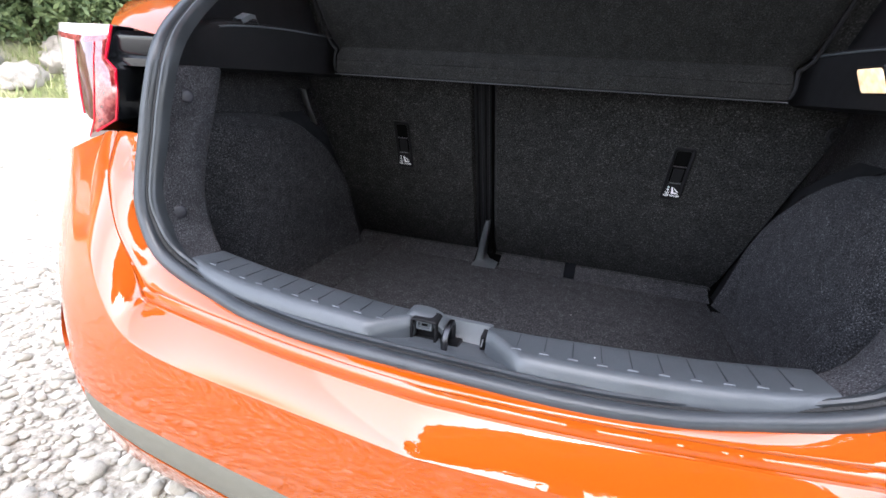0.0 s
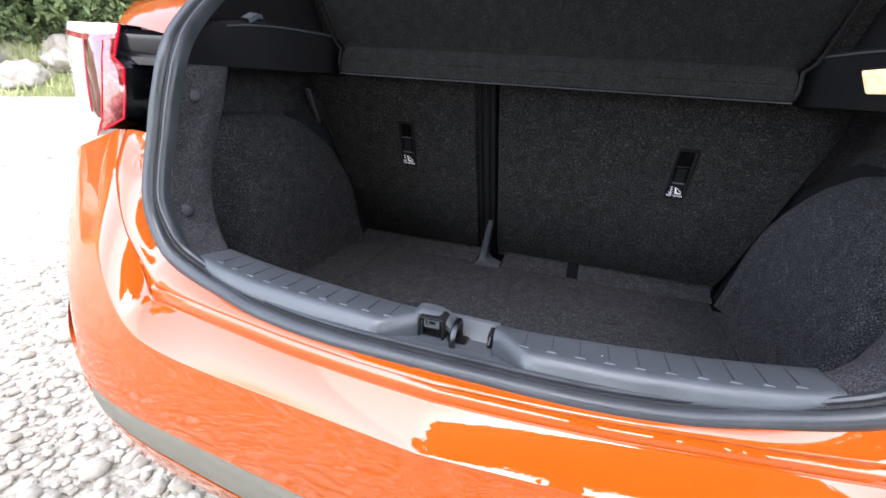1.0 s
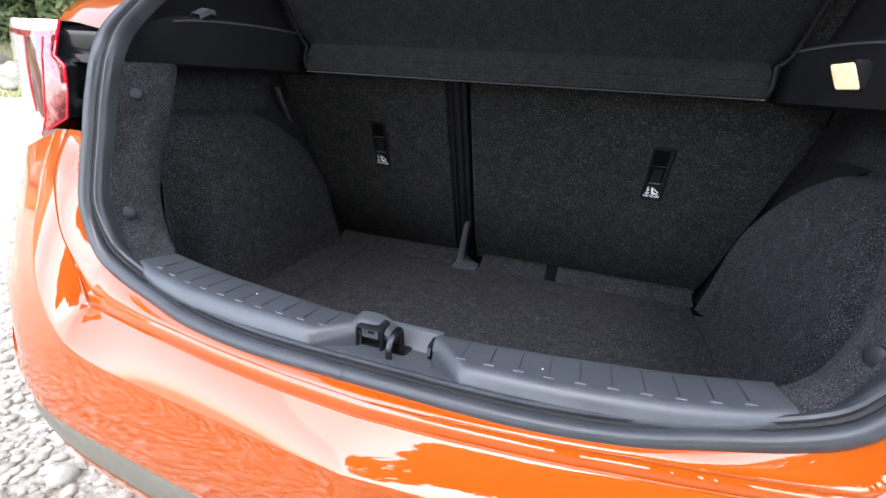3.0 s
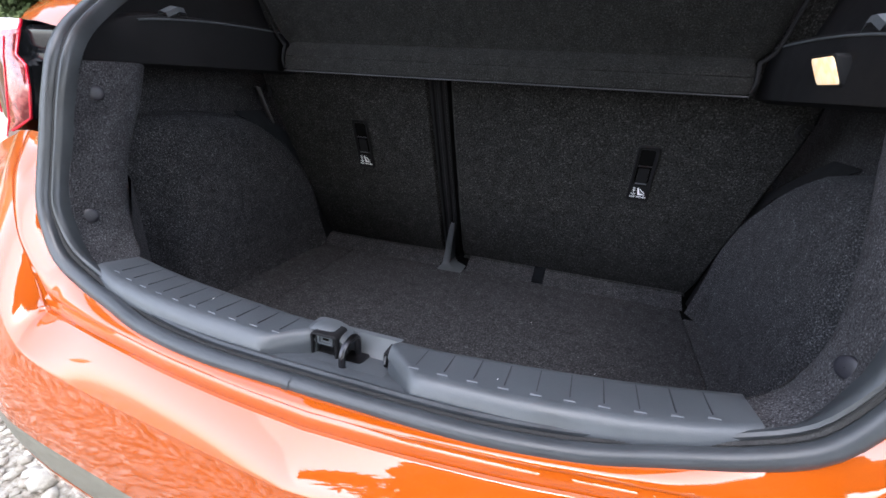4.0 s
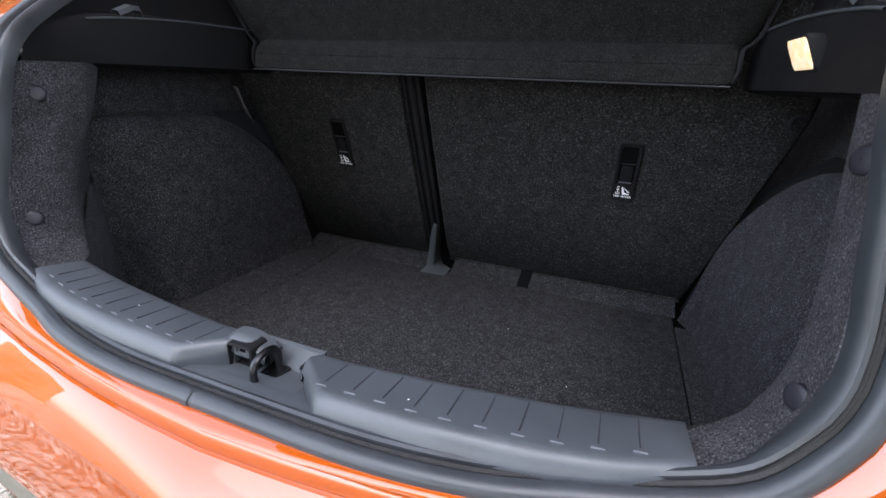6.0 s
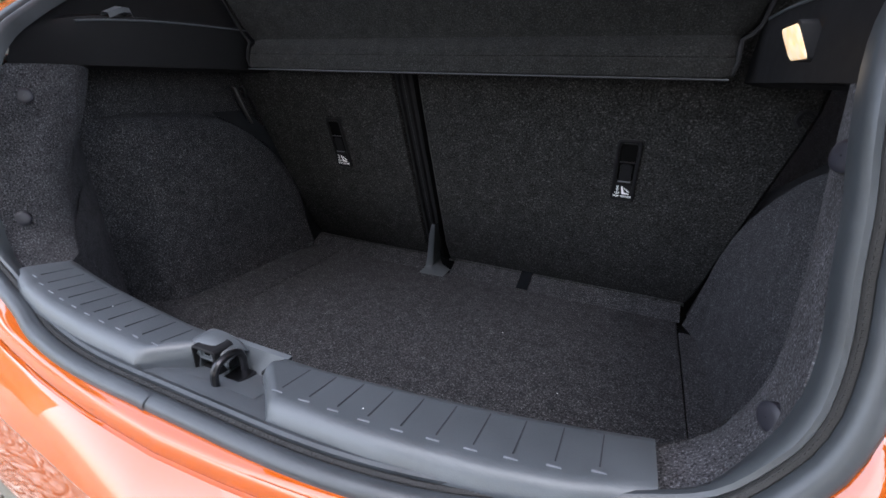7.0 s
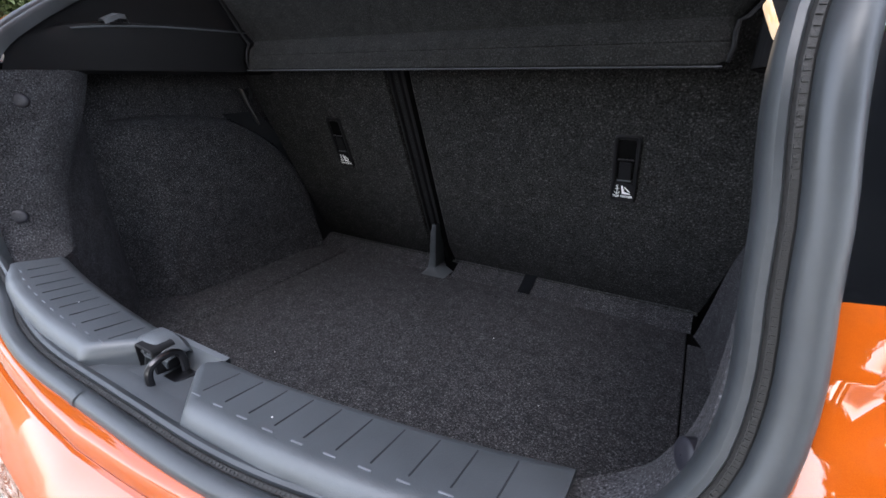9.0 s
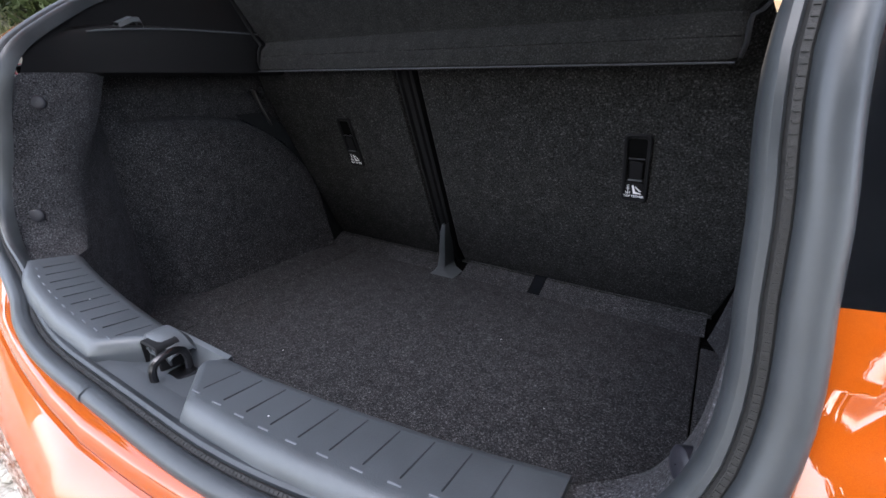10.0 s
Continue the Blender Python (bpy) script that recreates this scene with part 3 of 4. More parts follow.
strk = part("striker", tube(loop, .0042, 8), STEEL, car, "dark steel striker loop")
part("striker_plate", box(-.012, .014, -.027, .017, .768, .7745), STEEL, strk, bevel=.002)

pin = part("latch_pocket", block(.0435, .7835, .007, .020, .002, ((.020, 0), (.001, 0), (.000, .0008), (.000, .0014), (.004, .0018))), BLACK, car, "small dark latch pocket")
part("latch_pin", tube([(.0425, -.0005, .779), (.0435, .0005, .791)], .0016, 8), CHROME, pin, "bright metal pin")

# carpeted side linings
FL = [(.415, .062, .796), (.455, .094, .800), (.486, .113, .815), (.504, .122, .845), (.513, .130, .880), (.518, .142, .914), (.521, .156, .947), (.523, .174, .985), (.525, .196, 1.030), (.528, .218, 1.089)]
for s in (1, -1):
    outer = by_ctrl([(.416, -.003, .788), (.436, .002, .802), (.458, .010, .824), (.474, .017, .852), (.482, .025, .885), (.486, .035, .920), (.487, .046, .955), (.486, .057, .995), (.484, .070, 1.040), (.486, .092, 1.090)], 5)
    outer0 = outer + (.022, -.012, -.016)
    clip_line = by_ctrl([(.416, .030, .798), (.444, .036, .808), (.466, .042, .828), (.480, .049, .855), (.486, .056, .885), (.489, .066, .920), (.490, .076, .955), (.4905, .088, .995), (.491, .104, 1.040), (.495, .135, 1.090)], 5)
    inner = by_ctrl(FL, 5)
    ease = np.clip((np.arange(len(inner)) - 2) / 9, 0, 1)[:, None]
    lining_rows = [outer0, outer, clip_line]
    for w, dx, dy in ((.25, -.006, .004), (.5, -.0085, .009), (.68, -.008, .010), (.83, -.004, .0095), (1.0, .006, .008)):
        lining_rows.append(clip_line * (1 - w) + inner * w + ease * np.array((dx, dy, 0)))
    for w, tx, ty in ((.25, .560, .165), (.5, .575, .182), (.75, .615, .215), (.92, .655, .238), (1.0, .690, .262)):
        lining_rows.append(inner * (1 - w, 1 - w, 1) + np.array((tx * w, ty * w, -.004)) + ease * (1 - w) * np.array((.008, .008, 0)))
    lining = part("side_lining", side_of(loft(lining_rows), s), FLANGE_CARPET, car, "charcoal carpeted side lining")
    foot_way = [(.415, .062), (.455, .094), (.50, .125), (.552, .172), (.598, .208), (.640, .232), (.690, .262)]
    part("lining_foot", side_of(loft([[(x, y, np.interp(x, [.48, .52], [.800, .880])) for x, y in foot_way], [(x - .004, y + .004, .70) for x, y in foot_way], [(x - .012, y + .010, .575) for x, y in foot_way]]), s), FLANGE_CARPET, lining)
    for cx, cy, cz in ((.4800, .049, .868), (.4870, .101, 1.045)):
        nn = Vector((-.88, -.45, .10)).normalized()
        t1 = nn.cross(Vector((0, 0, 1))).normalized()
        t2 = t1.cross(nn)
        dome = [[np.array(Vector((cx, cy, cz)) + h * nn + r * math.cos(a) * t1 + r * math.sin(a) * t2) for a in np.linspace(0, 2 * math.pi, 16, endpoint=False)] for r, h in ((.0112, -.012), (.0112, .0000), (.0098, .0014), (.0062, .0022), (.0005, .0025))]
        part("trim_clip", side_of(loft(dome, closed_u=True, flip=True), s), CLIPS, lining, "round dark plastic push clip")
    # wheel arch cover: rear face, soft corner, then the long side that falls away to the seats
    ys = [.252, .262, .274, .286, .298, .310, .322, .334, .346, .360, .38, .42, .47, .52, .56, .60, .64, .68, .71, .725, .735, .742]
    rows = []
    for y in ys:
        x0 = np.interp(y, [.252, .274, .298, .310, .322, .334, .346, .360, .38, .45, .60, .70, .742], [.690, .658, .628, .616, .607, .601, .598, .5965, .596, .594, .588, .578, .560])
        zt = np.interp(y, [.252, .30, .40, .50, .56, .60, .64, .68, .71, .725, .735, .742], [.985, .990, .992, .986, .974, .955, .928, .892, .848, .80, .72, .60])
        lean = lambda z: x0 - .10 * max(0, .95 - z)
        sec = [(lean(.575) - .004, .575), (lean(.60), .60)] + [(lean(z), z) for z in (.60 + w * (max(.605, zt - .07) - .60) for w in (.33, .66, 1))]
        top = max(.605, zt - .07)
        for a in (25, 50, 70, 90):
            sec.append((lean(top) + .07 * (1 - math.cos(radians(a))), top + (zt - top) * math.sin(radians(a))))
        sec.append((.72, zt + .003))
        rows.append([(x, y, z) for x, z in sec])
    part("wheel_arch_cover", side_of(loft(rows, flip=True), s), CARPET, car, "dark carpeted wheel arch bulge", sharp=70)
    part("arch_gap_panel", side_of(loft([[(.535, .738, .575), (.555, .735, .70), (.575, .715, .80), (.60, .67, .90), (.70, .56, 1.0)], [(.53, .80, .575), (.56, .80, .70), (.585, .76, .80), (.60, .72, .90), (.70, .68, 1.0)]], flip=True), s), BLACK, car)
    part("upper_side_wall", side_of(box(.685, .70, .14, 1.2, .56, 1.12), s), CARPET, car)
    # upper plastic trim with the shelf ledge
    low = by_ctrl([(.484, .092, 1.090), (.496, .145, 1.090), (.504, .21, 1.090), (.499, .34, 1.090), (.495, .48, 1.090), (.50, .70, 1.090)], 5)
    low_in = low + (.02, .01, -.006)
    edge = by_ctrl([(.490, .102, 1.110), (.504, .152, 1.140), (.505, .222, 1.158), (.498, .34, 1.168), (.495, .48, 1.171), (.50, .70, 1.172)], 5)
    edge2 = edge + (.003, 0, .006)
    back = by_ctrl([(.493, .108, 1.118), (.514, .165, 1.156), (.535, .25, 1.172), (.545, .36, 1.178), (.545, .48, 1.180), (.55, .70, 1.180)], 5)
    up = by_ctrl([(.499, .116, 1.127), (.520, .175, 1.170), (.546, .255, 1.212), (.565, .40, 1.260), (.575, .55, 1.32), (.57, .75, 1.41)], 5)
    trim = part("upper_trim", side_of(loft([low_in, low, 0.5 * (low + edge), edge, edge2, back, up]), s), BLACK, car, "matt black plastic upper side trim")
    part("shelf_peg", side_of(joined(loft([[(.500 + dx, .258, 1.166 + h), (.500 + dx, .284, 1.178 + h), (.500 + dx, .296, 1.178 + h), (.500 + dx, .300, 1.168 + h)] for dx, h in ((0, 0), (.003, .008), (.020, .010), (.024, .002))])), s), SILL, trim)
    # tube of paler plastic draws the highlight along the worn ledge edge
    part("ledge_edge", side_of(tube(edge[9:] + (-.0005, 0, .001), .0018, 6), s), SILL, trim, "worn edge of the shelf ledge, its highlight put in as a paler line")
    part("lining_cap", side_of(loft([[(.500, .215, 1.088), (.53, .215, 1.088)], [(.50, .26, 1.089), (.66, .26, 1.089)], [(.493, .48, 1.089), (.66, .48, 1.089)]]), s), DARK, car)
    if s < 0:
        part("belt_guide", side_of(loft([[(.628, .600, 1.050), (.606, .594, 1.048)], [(.622, .612, 1.010), (.601, .606, 1.006)], [(.612, .628, .965), (.594, .624, .958)]]), s), STRAP, car, "grey plastic belt guide strip", thick=.004)
    hook = part("bag_hook", side_of(tube(spline([(.60, .60, 1.045), (.585, .60, 1.05), (.578, .60, 1.038), (.585, .60, 1.028)], 10), .005, 6), s), BLACK, car)

# courtesy lamp
lampb = part("boot_lamp", loft([[(x - .006 - .5 * z, .330 + y, 1.128 + z) for y, z in rounded_rect(w, h, .006)] for x, w, h in ((.512, .072, .038), (.4975, .072, .038), (.4960, .070, .036), (.4960, .064, .032), (.4975, .062, .030))], closed_u=True), BLACK, car, "small rectangular boot light, switched on")
part("lamp_lens", loft([[(x - .006 - .5 * z, .330 + y, 1.128 + z) for y, z in rounded_rect(w, h, .005)] for x, w, h in ((.4985, .063, .031), (.4955, .063, .031), (.4945, .059, .027), (.4942, .026, .010), (.4942, .001, .001))], closed_u=True), GLOW, lampb, "glowing warm-white lens")
bulb = new("courtesy_light", bpy.data.lights.new("courtesy_light", "POINT"))
bulb.data.energy, bulb.data.color, bulb.data.shadow_soft_size = 0.04, (1.0, 0.80, 0.56), 0.03
bulb.location = (.40, .316, 1.11)

# ---- floor board ----
board = thing("boot_floor_board", "charcoal carpeted boot floor board lying flat", "floor board", (0, .12, .572))


def under(ob, parent):
    """Keeps the world place of ob under an Empty that stands elsewhere."""
    ob.matrix_parent_inverse = Matrix.Translation(parent.location).inverted()
    return ob


def slab_with_edge(x0, x1, y0, y1, z0, z1, r=.004):
    ring = lambda d, z: [(x0 + d, y0 + d, z), (x1 - d, y0 + d, z), (x1 - d, y1 - d, z), (x0 + d, y1 - d, z)]
    v, f = loft([ring(0, z0), ring(0, z1 - r), ring(r * .4, z1 - r * .3), ring(r, z1)], closed_u=True, flip=False)
    return v, f + [(12, 13, 14, 15), (3, 2, 1, 0)]


under(part("carpet_panel", slab_with_edge(-.428, .507, .10, .748, .572, .581), CARPET, board), board)
under(part("side_flap", slab_with_edge(-.650, -.430, .10, .748, .572, .5805), CARPET, board), board)
for lx, ly, lz in ((-.188, .262, .5815), (.162, .518, .5815), (.305, .372, .5815)):
    under(part("lint_speck", tube([(lx, ly, lz), (lx + .0015, ly + .001, lz + .0004)], .0005, 5), WHITE, board), board)
for lx, ly, lz in ((.176, -.012, .8065), (-.210, .004, .8065)):
    part("dust_speck", tube([(lx, ly, lz), (lx + .001, ly + .001, lz)], .0005, 5), WHITE, car)
for s, x0, x1 in ((1, .5095, .65),):
    part("floor_edging", slab_with_edge(x0, x1, .10, .70, .572, .579), CARPET, car)
# thin near-black pad paints the shade at the bottom of the recess
part("floor_recess_shade", box(.500, .53, .722, .752, .5715, .5735), DARK, car)

# ---- rear seat backrests ----
LEAN_BACK = .364


def seat_pt(x, z, off=0.0):
    return (x, .79 - LEAN_BACK * (z - .605) - off * .94, z - off * .34)


def seat_panel(x_bot0, x_bot1, x_top0, x_top1, z0=.597, z1=1.30):
    rows = []
    for z in np.linspace(z0, z1, 15):
        k = (z - z0) / (z1 - z0)
        a, b = x_bot0 + (x_top0 - x_bot0) * min(1, k * 1.6), x_bot1 + (x_top1 - x_bot1) * min(1, k * 1.6)
        xs = [a + .001, a + .003, a + .010, *np.linspace(a + .03, b - .03, 7), b - .010, b - .003, b - .001]
        offs = [-.10, -.008, 0, .002, .003, .0035, .004, .0035, .003, .002, 0, -.008, -.10]
        d = -.012 * max(0, 1 - (z - z0) / .02)
        rows.append([seat_pt(x, z, o + d) for x, o in zip(xs, offs)])
    return loft(rows)


def tether(parent, cx):
    zc = .922
    rr = lambda w, h, o, r=.008: [seat_pt(cx + x, zc + z, o) for x, z in rounded_rect(w, h, r)]
    frame_ = part("tether_bezel", loft([rr(.046, .130, .003), rr(.046, .130, .007), rr(.042, .126, .009), rr(.034, .118, .008), rr(.031, .114, .005)], closed_u=True), BLACK, parent, "black plastic child-seat anchor bezel")
    under(frame_, parent)
    pc = lambda w, h, dz, o, r=.004: [seat_pt(cx + x, zc + dz + z, o) for x, z in rounded_rect(w, h, r)]
    v, f = loft([pc(.030, .074, .018, .0046), pc(.029, .073, .018, .0045)], closed_u=True)
    # the cavity is a flat near-black sheet that paints the shade of its depth
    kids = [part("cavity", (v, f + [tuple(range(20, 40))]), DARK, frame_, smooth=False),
            part("anchor_bar", tube([seat_pt(cx - .014, zc + .020, .007), seat_pt(cx + .014, zc + .020, .007)], .0016, 6), STEEL, frame_),
            part("anchor_flap", (lambda q: (q[0], q[1] + [tuple(range(20, 40))]))(loft([pc(.022, .034, -.002, .0045), pc(.021, .033, -.002, .0075)], closed_u=True)), BLACK, frame_),
            part("flap_lip", tube([seat_pt(cx - .012, zc - .020, .009), seat_pt(cx + .012, zc - .020, .009)], .0014, 6), SILL, frame_),
            part("label_plate", (lambda q: (q[0], q[1] + [tuple(range(20, 40))]))(loft([pc(.033, .034, -.042, .006), pc(.032, .033, -.042, .0082)], closed_u=True)), BLACK, frame_)]
    # printed symbol: an anchor beside a child seat
    P2 = lambda x, z, o=.0092: seat_pt(cx + x, zc - .042 + z, o)
    an = [tube([P2(-.0105, .009), P2(-.0105, -.005)], .0007, 4), tube([P2(-.0135, .005), P2(-.0075, .005)], .0006, 4),
          tube([P2(-.0145, -.001), P2(-.0135, -.0045), P2(-.0105, -.0058), P2(-.0075, -.0045), P2(-.0065, -.001)], .0007, 4),
          tube([P2(-.0105 + .0018 * math.cos(a), .0105 + .0018 * math.sin(a)) for a in np.linspace(0, 5.5, 8)], .0005, 4)]
    chair_ = [([P2(-.004, .011), P2(-.001, .012), P2(.003, -.001), P2(.012, -.003), P2(.014, -.0055), P2(-.001, -.0055)], [(5, 4, 3, 2, 1, 0)])]
    for k in range(4):
        chair_.append(tube([P2(.002 + .0022 * k, .009 - .0025 * k), P2(.0055 + .0024 * k, .0055 - .0018 * k)], .0009, 4))
    kids.append(part("printed_symbol", joined(*an, *chair_), WHITE, frame_, "white anchor and seat symbol", smooth=False))
    cu = bpy.data.curves.new("words", "FONT")
    cu.body, cu.size, cu.align_x, cu.extrude = "TOP TETHER", .0062, "CENTER", .0002
    cu.offset = .00012
    tmp = bpy.data.objects.new("words", cu)
    scene.collection.objects.link(tmp)
    me = bpy.data.meshes.new_from_object(tmp.evaluated_get(bpy.context.evaluated_depsgraph_get()))
    bpy.data.objects.remove(tmp)
    me.materials.clear()
    me.materials.append(WHITE)
    words = new("printed_words", me)
    o = Vector(P2(0, -.0125, .0090))
    words.parent = frame_
    words.matrix_local = Matrix.Translation(o) @ pose(0, 0, 0, 90 + 20, 0, 0)
    words["label"] = "white lettering TOP TETHER"


for nm, xs, tx, lab in (("narrow", (-.545, -.137, -.62, -.149), -.349, "narrow dark felt-backed rear seat backrest, upright"), ("wide", (-.090, .530, -.101, .62), .345, "wide dark felt-backed rear seat backrest, upright")):
    seat = thing("rear_seat_backrest", lab, "car seat", (0.5 * (xs[0] + xs[1]), .80, .59), "rear seat backrests")
    under(part("back_panel", seat_panel(*xs), SEAT_CARPET, seat), seat)
    tether(seat, tx)
    under(part("bottom_hem", tube([seat_pt(x, .603, .000) for x in np.linspace(xs[0] + .01, xs[1] - .01, 12)], .004, 6), SEAT_CARPET, seat), seat)

# plastic strips in the split between the backrests
split = part("seat_split_cover", loft([[seat_pt(x - .012 * (z - .62) / .45, z, o) for x, o in ((-.139, -.03), (-.137, .001), (-.131, .003), (-.127, -.004), (-.121, -.004), (-.117, .001), (-.111, .001), (-.107, -.005), (-.101, -.005), (-.098, .002), (-.094, .001), (-.092, -.03))] for z in np.linspace(.60, 1.30, 8)]), BLACK, car, "ribbed black plastic strip in the seat split")
bl = []
for k, (z, xa, xb, y) in enumerate(((.722, -.108, -.098, .728), (.70, -.114, -.099, .728), (.66, -.121, -.104, .735), (.62, -.127, -.108, .742), (.594, -.131, -.108, .740), (.585, -.134, -.096, .730), (.5815, -.138, -.066, .714))):
    bl.append([(xa, y + .012, z), (xa, y, z), (xa + .004, y - .003, z), (xb - .004, y - .003, z + .001), (xb, y, z + .001), (xb, y + .05, z + .002)])
part("hinge_cover", loft(bl), SILL, car, "tapered grey plastic hinge cover at the seat split")

# carpet flap that bridges floor and seats
flap = thing("seat_gap_flap", "thin charcoal carpet flap against the foot of the seats", "carpet flap", (0, .77, .58))
for x0, x1 in ((-.545, -.139), (-.060, .132), (.160, .512)):
    under(part("flap_strip", loft([[(x, .738, .5812), (x, .742, .5835), (x, .765, .592), (x, .786, .604), (x, .800, .606)] for x in np.linspace(x0, x1, 14)], flip=True), CARPET, flap), flap)
under(part("flap_slot", loft([[(x, .737, .583), (x, .742, .5855), (x, .765, .594), (x, .788, .607), (x, .800, .609)] for x in np.linspace(.1305, .1615, 4)]), GLOSS, flap, "glossy black slot cover"), flap)

# ---- parcel shelf, raised with the tailgate ----
shelf = thing("parcel_shelf", "black felt parcel shelf hanging tilted above the seats", "parcel shelf", (0, .52, 1.095))


prof = [(.528, 1.094, .452), (.512, 1.092, .462), (.508, 1.097, .466), (.512, 1.112, .468), (.5135, 1.120, .468), (.5155, 1.122, .468), (.5145, 1.124, .468), (.520, 1.136, .468), (.530, 1.145, .466), (.536, 1.153, .472),
        (.530, 1.170, .486), (.505, 1.21, .492), (.46, 1.28, .50), (.38, 1.40, .52), (.30, 1.52, .53)]
rows = []
for y, z, w in prof:
    xs = np.concatenate([[-w, -w + .004, -w + .012, -w + .03], np.linspace(-w + .06, w - .06, 9), [w - .03, w - .012, w - .004, w]])
    rows.append([(x, y + (.014 * max(0, (abs(x) - w + .02) / .02) ** 2), z + (.006 * max(0, (abs(x) - w + .012) / .012) ** 2 if z < 1.1 else 0)) for x in xs])
under(part("shelf_panel", loft(rows), SHELF_FELT, shelf, thick=.004), shelf)
for s in (1, -1):
    under(part("side_edge", side_of(tube([(.466, .520, 1.098), (.470, .518, 1.115), (.469, .522, 1.135), (.470, .53, 1.146), (.480, .535, 1.152), (.490, .532, 1.165), (.496, .515, 1.20), (.503, .47, 1.28)], .0035, 6), s), BLACK, shelf), shelf)
under(part("piping", tube([(x, .509, 1.0925) for x in np.linspace(-.462, .462, 20)], .0015, 6), GROOVE, shelf, "stitched piping along the lower edge"), shelf)


# ---- outside: ground, bank, stones, plants ----
gv, gf = [], []
ring = [0.0, 1.5, 3, 5, 8, 12, 18, 30, 60, 120, 400, 1500]
seg = 48
for r in ring:
    for k in range(seg):
        a = 2 * math.pi * k / seg
        x, y = r * math.cos(a), r * math.sin(a)
        gv.append((x, y, (0.02 * noise.noise(Vector((x * .6, y * .6, 0))) if r > 1 else 0)))
for i in range(len(ring) - 1):
    for k in range(seg):
        gf.append((i * seg + k, i * seg + (k + 1) % seg, (i + 1) * seg + (k + 1) % seg, (i + 1) * seg + k))
ground = tagged(new("ground", as_mesh("ground", gv, [q[::-1] for q in gf], GRAVEL)), "pale dry stony track with loose gravel", "ground", kind="structure")


def pebble(seed, flat=.55, sub=1):
    bm = bmesh.new()
    bmesh.ops.create_icosphere(bm, subdivisions=sub, radius=1)
    rnd = random.Random(seed)
    sh = Vector((rnd.uniform(.8, 1.25), rnd.uniform(.6, 1.0), rnd.uniform(flat - .15, flat + .15)))
    o = Vector((seed * 3.7, seed * 1.3, 0))
    for v in bm.verts:
        v.co = Vector([a * b for a, b in zip(v.co, sh)]) * (1 + .28 * noise.noise(v.co * 1.3 + o))
    v = np.array([tuple(p.co) for p in bm.verts])
    f = [tuple(p.index for p in q.verts) for q in bm.faces]
    bm.free()
    return v, f


KINDS = [pebble(i) for i in range(8)]
rnd = random.Random(11)


def scatter(n, spot, size):
    out = []
    for _ in range(n):
        x, y = spot()
        r = size()
        v, f = KINDS[rnd.randrange(8)]
        a = rnd.uniform(0, 6.28)
        c, s = math.cos(a), math.sin(a)
        w = np.stack([v[:, 0] * c - v[:, 1] * s, v[:, 0] * s + v[:, 1] * c, v[:, 2]], 1) * r + (x, y, r * .22)
        out.append((w, f))
    return joined(*out)


gr = part("gravel", scatter(17000, lambda: (rnd.uniform(-2.6, 1.6), rnd.uniform(-2.2, 1.6)), lambda: rnd.choice((.008, .012, .016, .022)) * rnd.uniform(.7, 1.3)), STONE, ground, sharp=180)
gr["kind"] = "stuff"
gr = part("gravel", scatter(3000, lambda: (rnd.uniform(-14, 4), rnd.uniform(-7, 8)), lambda: rnd.choice((.02, .03, .05)) * rnd.uniform(.7, 1.3)), STONE, ground, sharp=180)
gr["kind"] = "stuff"
stone_meshes = [as_mesh("stone", v, f, STONE) for v, f in KINDS]
for k in range(260):
    x, y = (rnd.uniform(-2.6, -.85), rnd.uniform(-1.2, 2.4)) if k < 190 else (rnd.uniform(-.9, 1.6), rnd.uniform(-2.4, -.5))
    r = rnd.choice((.020, .024, .030, .040)) * rnd.uniform(.7, 1.25)
    ob = new("stone", stone_meshes[rnd.randrange(8)])
    ob.parent = ground
    ob.matrix_local = Matrix.LocRotScale((x, y, r * .25), Euler((rnd.uniform(-.2, .2), rnd.uniform(-.2, .2), rnd.uniform(0, 6.28))), (r, r, r))

# bank along the far side of the track
def bank_pt(u, v):
    """u: degrees round from straight ahead to the left; v: 0 at its foot, 1 on top."""
    a = radians(u)
    d = 15.5 + 2.2 * noise.noise(Vector((u * .06, 3, 0))) + v * 16
    h = 3.6 * (1 - (1 - v) ** 2) + v * 2.5 + .5 * noise.noise(Vector((u * .12, v * 3, 7))) * min(1, 4 * v)
    return (-d * math.sin(a), d * math.cos(a), h - .05)


bank = tagged(new("bank", as_mesh("bank", *loft([[bank_pt(u, v) for v in np.linspace(0, 1, 14)] for u in range(5, 118, 2)]), EARTH)), "grassy earth bank with pale rock beside the track", "bank", kind="structure")

def crag(seed):
    v, f = pebble(seed, .75, 4)
    out = []
    for p in v:
        q = Vector(p)
        out.append(p * (1 + .30 * noise.noise(q * 2.3 + Vector((seed, 0, 0))) + .16 * abs(noise.noise(q * 5.0)) + .07 * noise.noise(q * 11)))
    return np.array(out), f


big = [crag(20 + i) for i in range(4)]
rock_meshes = [as_mesh("boulder", v, f, ROCK) for v, f in big]
for k in range(26):
    u = 40 + k * 2.6 + rnd.uniform(-1, 1)
    v = rnd.choice((.02, .05, .09, .13))
    p = bank_pt(u, v)
    r = rnd.uniform(.35, .8)
    ob = tagged(new("boulder", rock_meshes[k % 4]), "weathered pale limestone boulder in the bank", "boulder", "boulders on the bank")
    ob.matrix_world = Matrix.LocRotScale((p[0], p[1], p[2] + r * .2), Euler((rnd.uniform(-.3, .3), rnd.uniform(-.3, .3), rnd.uniform(0, 6.28))), (r * 1.2, r, r))


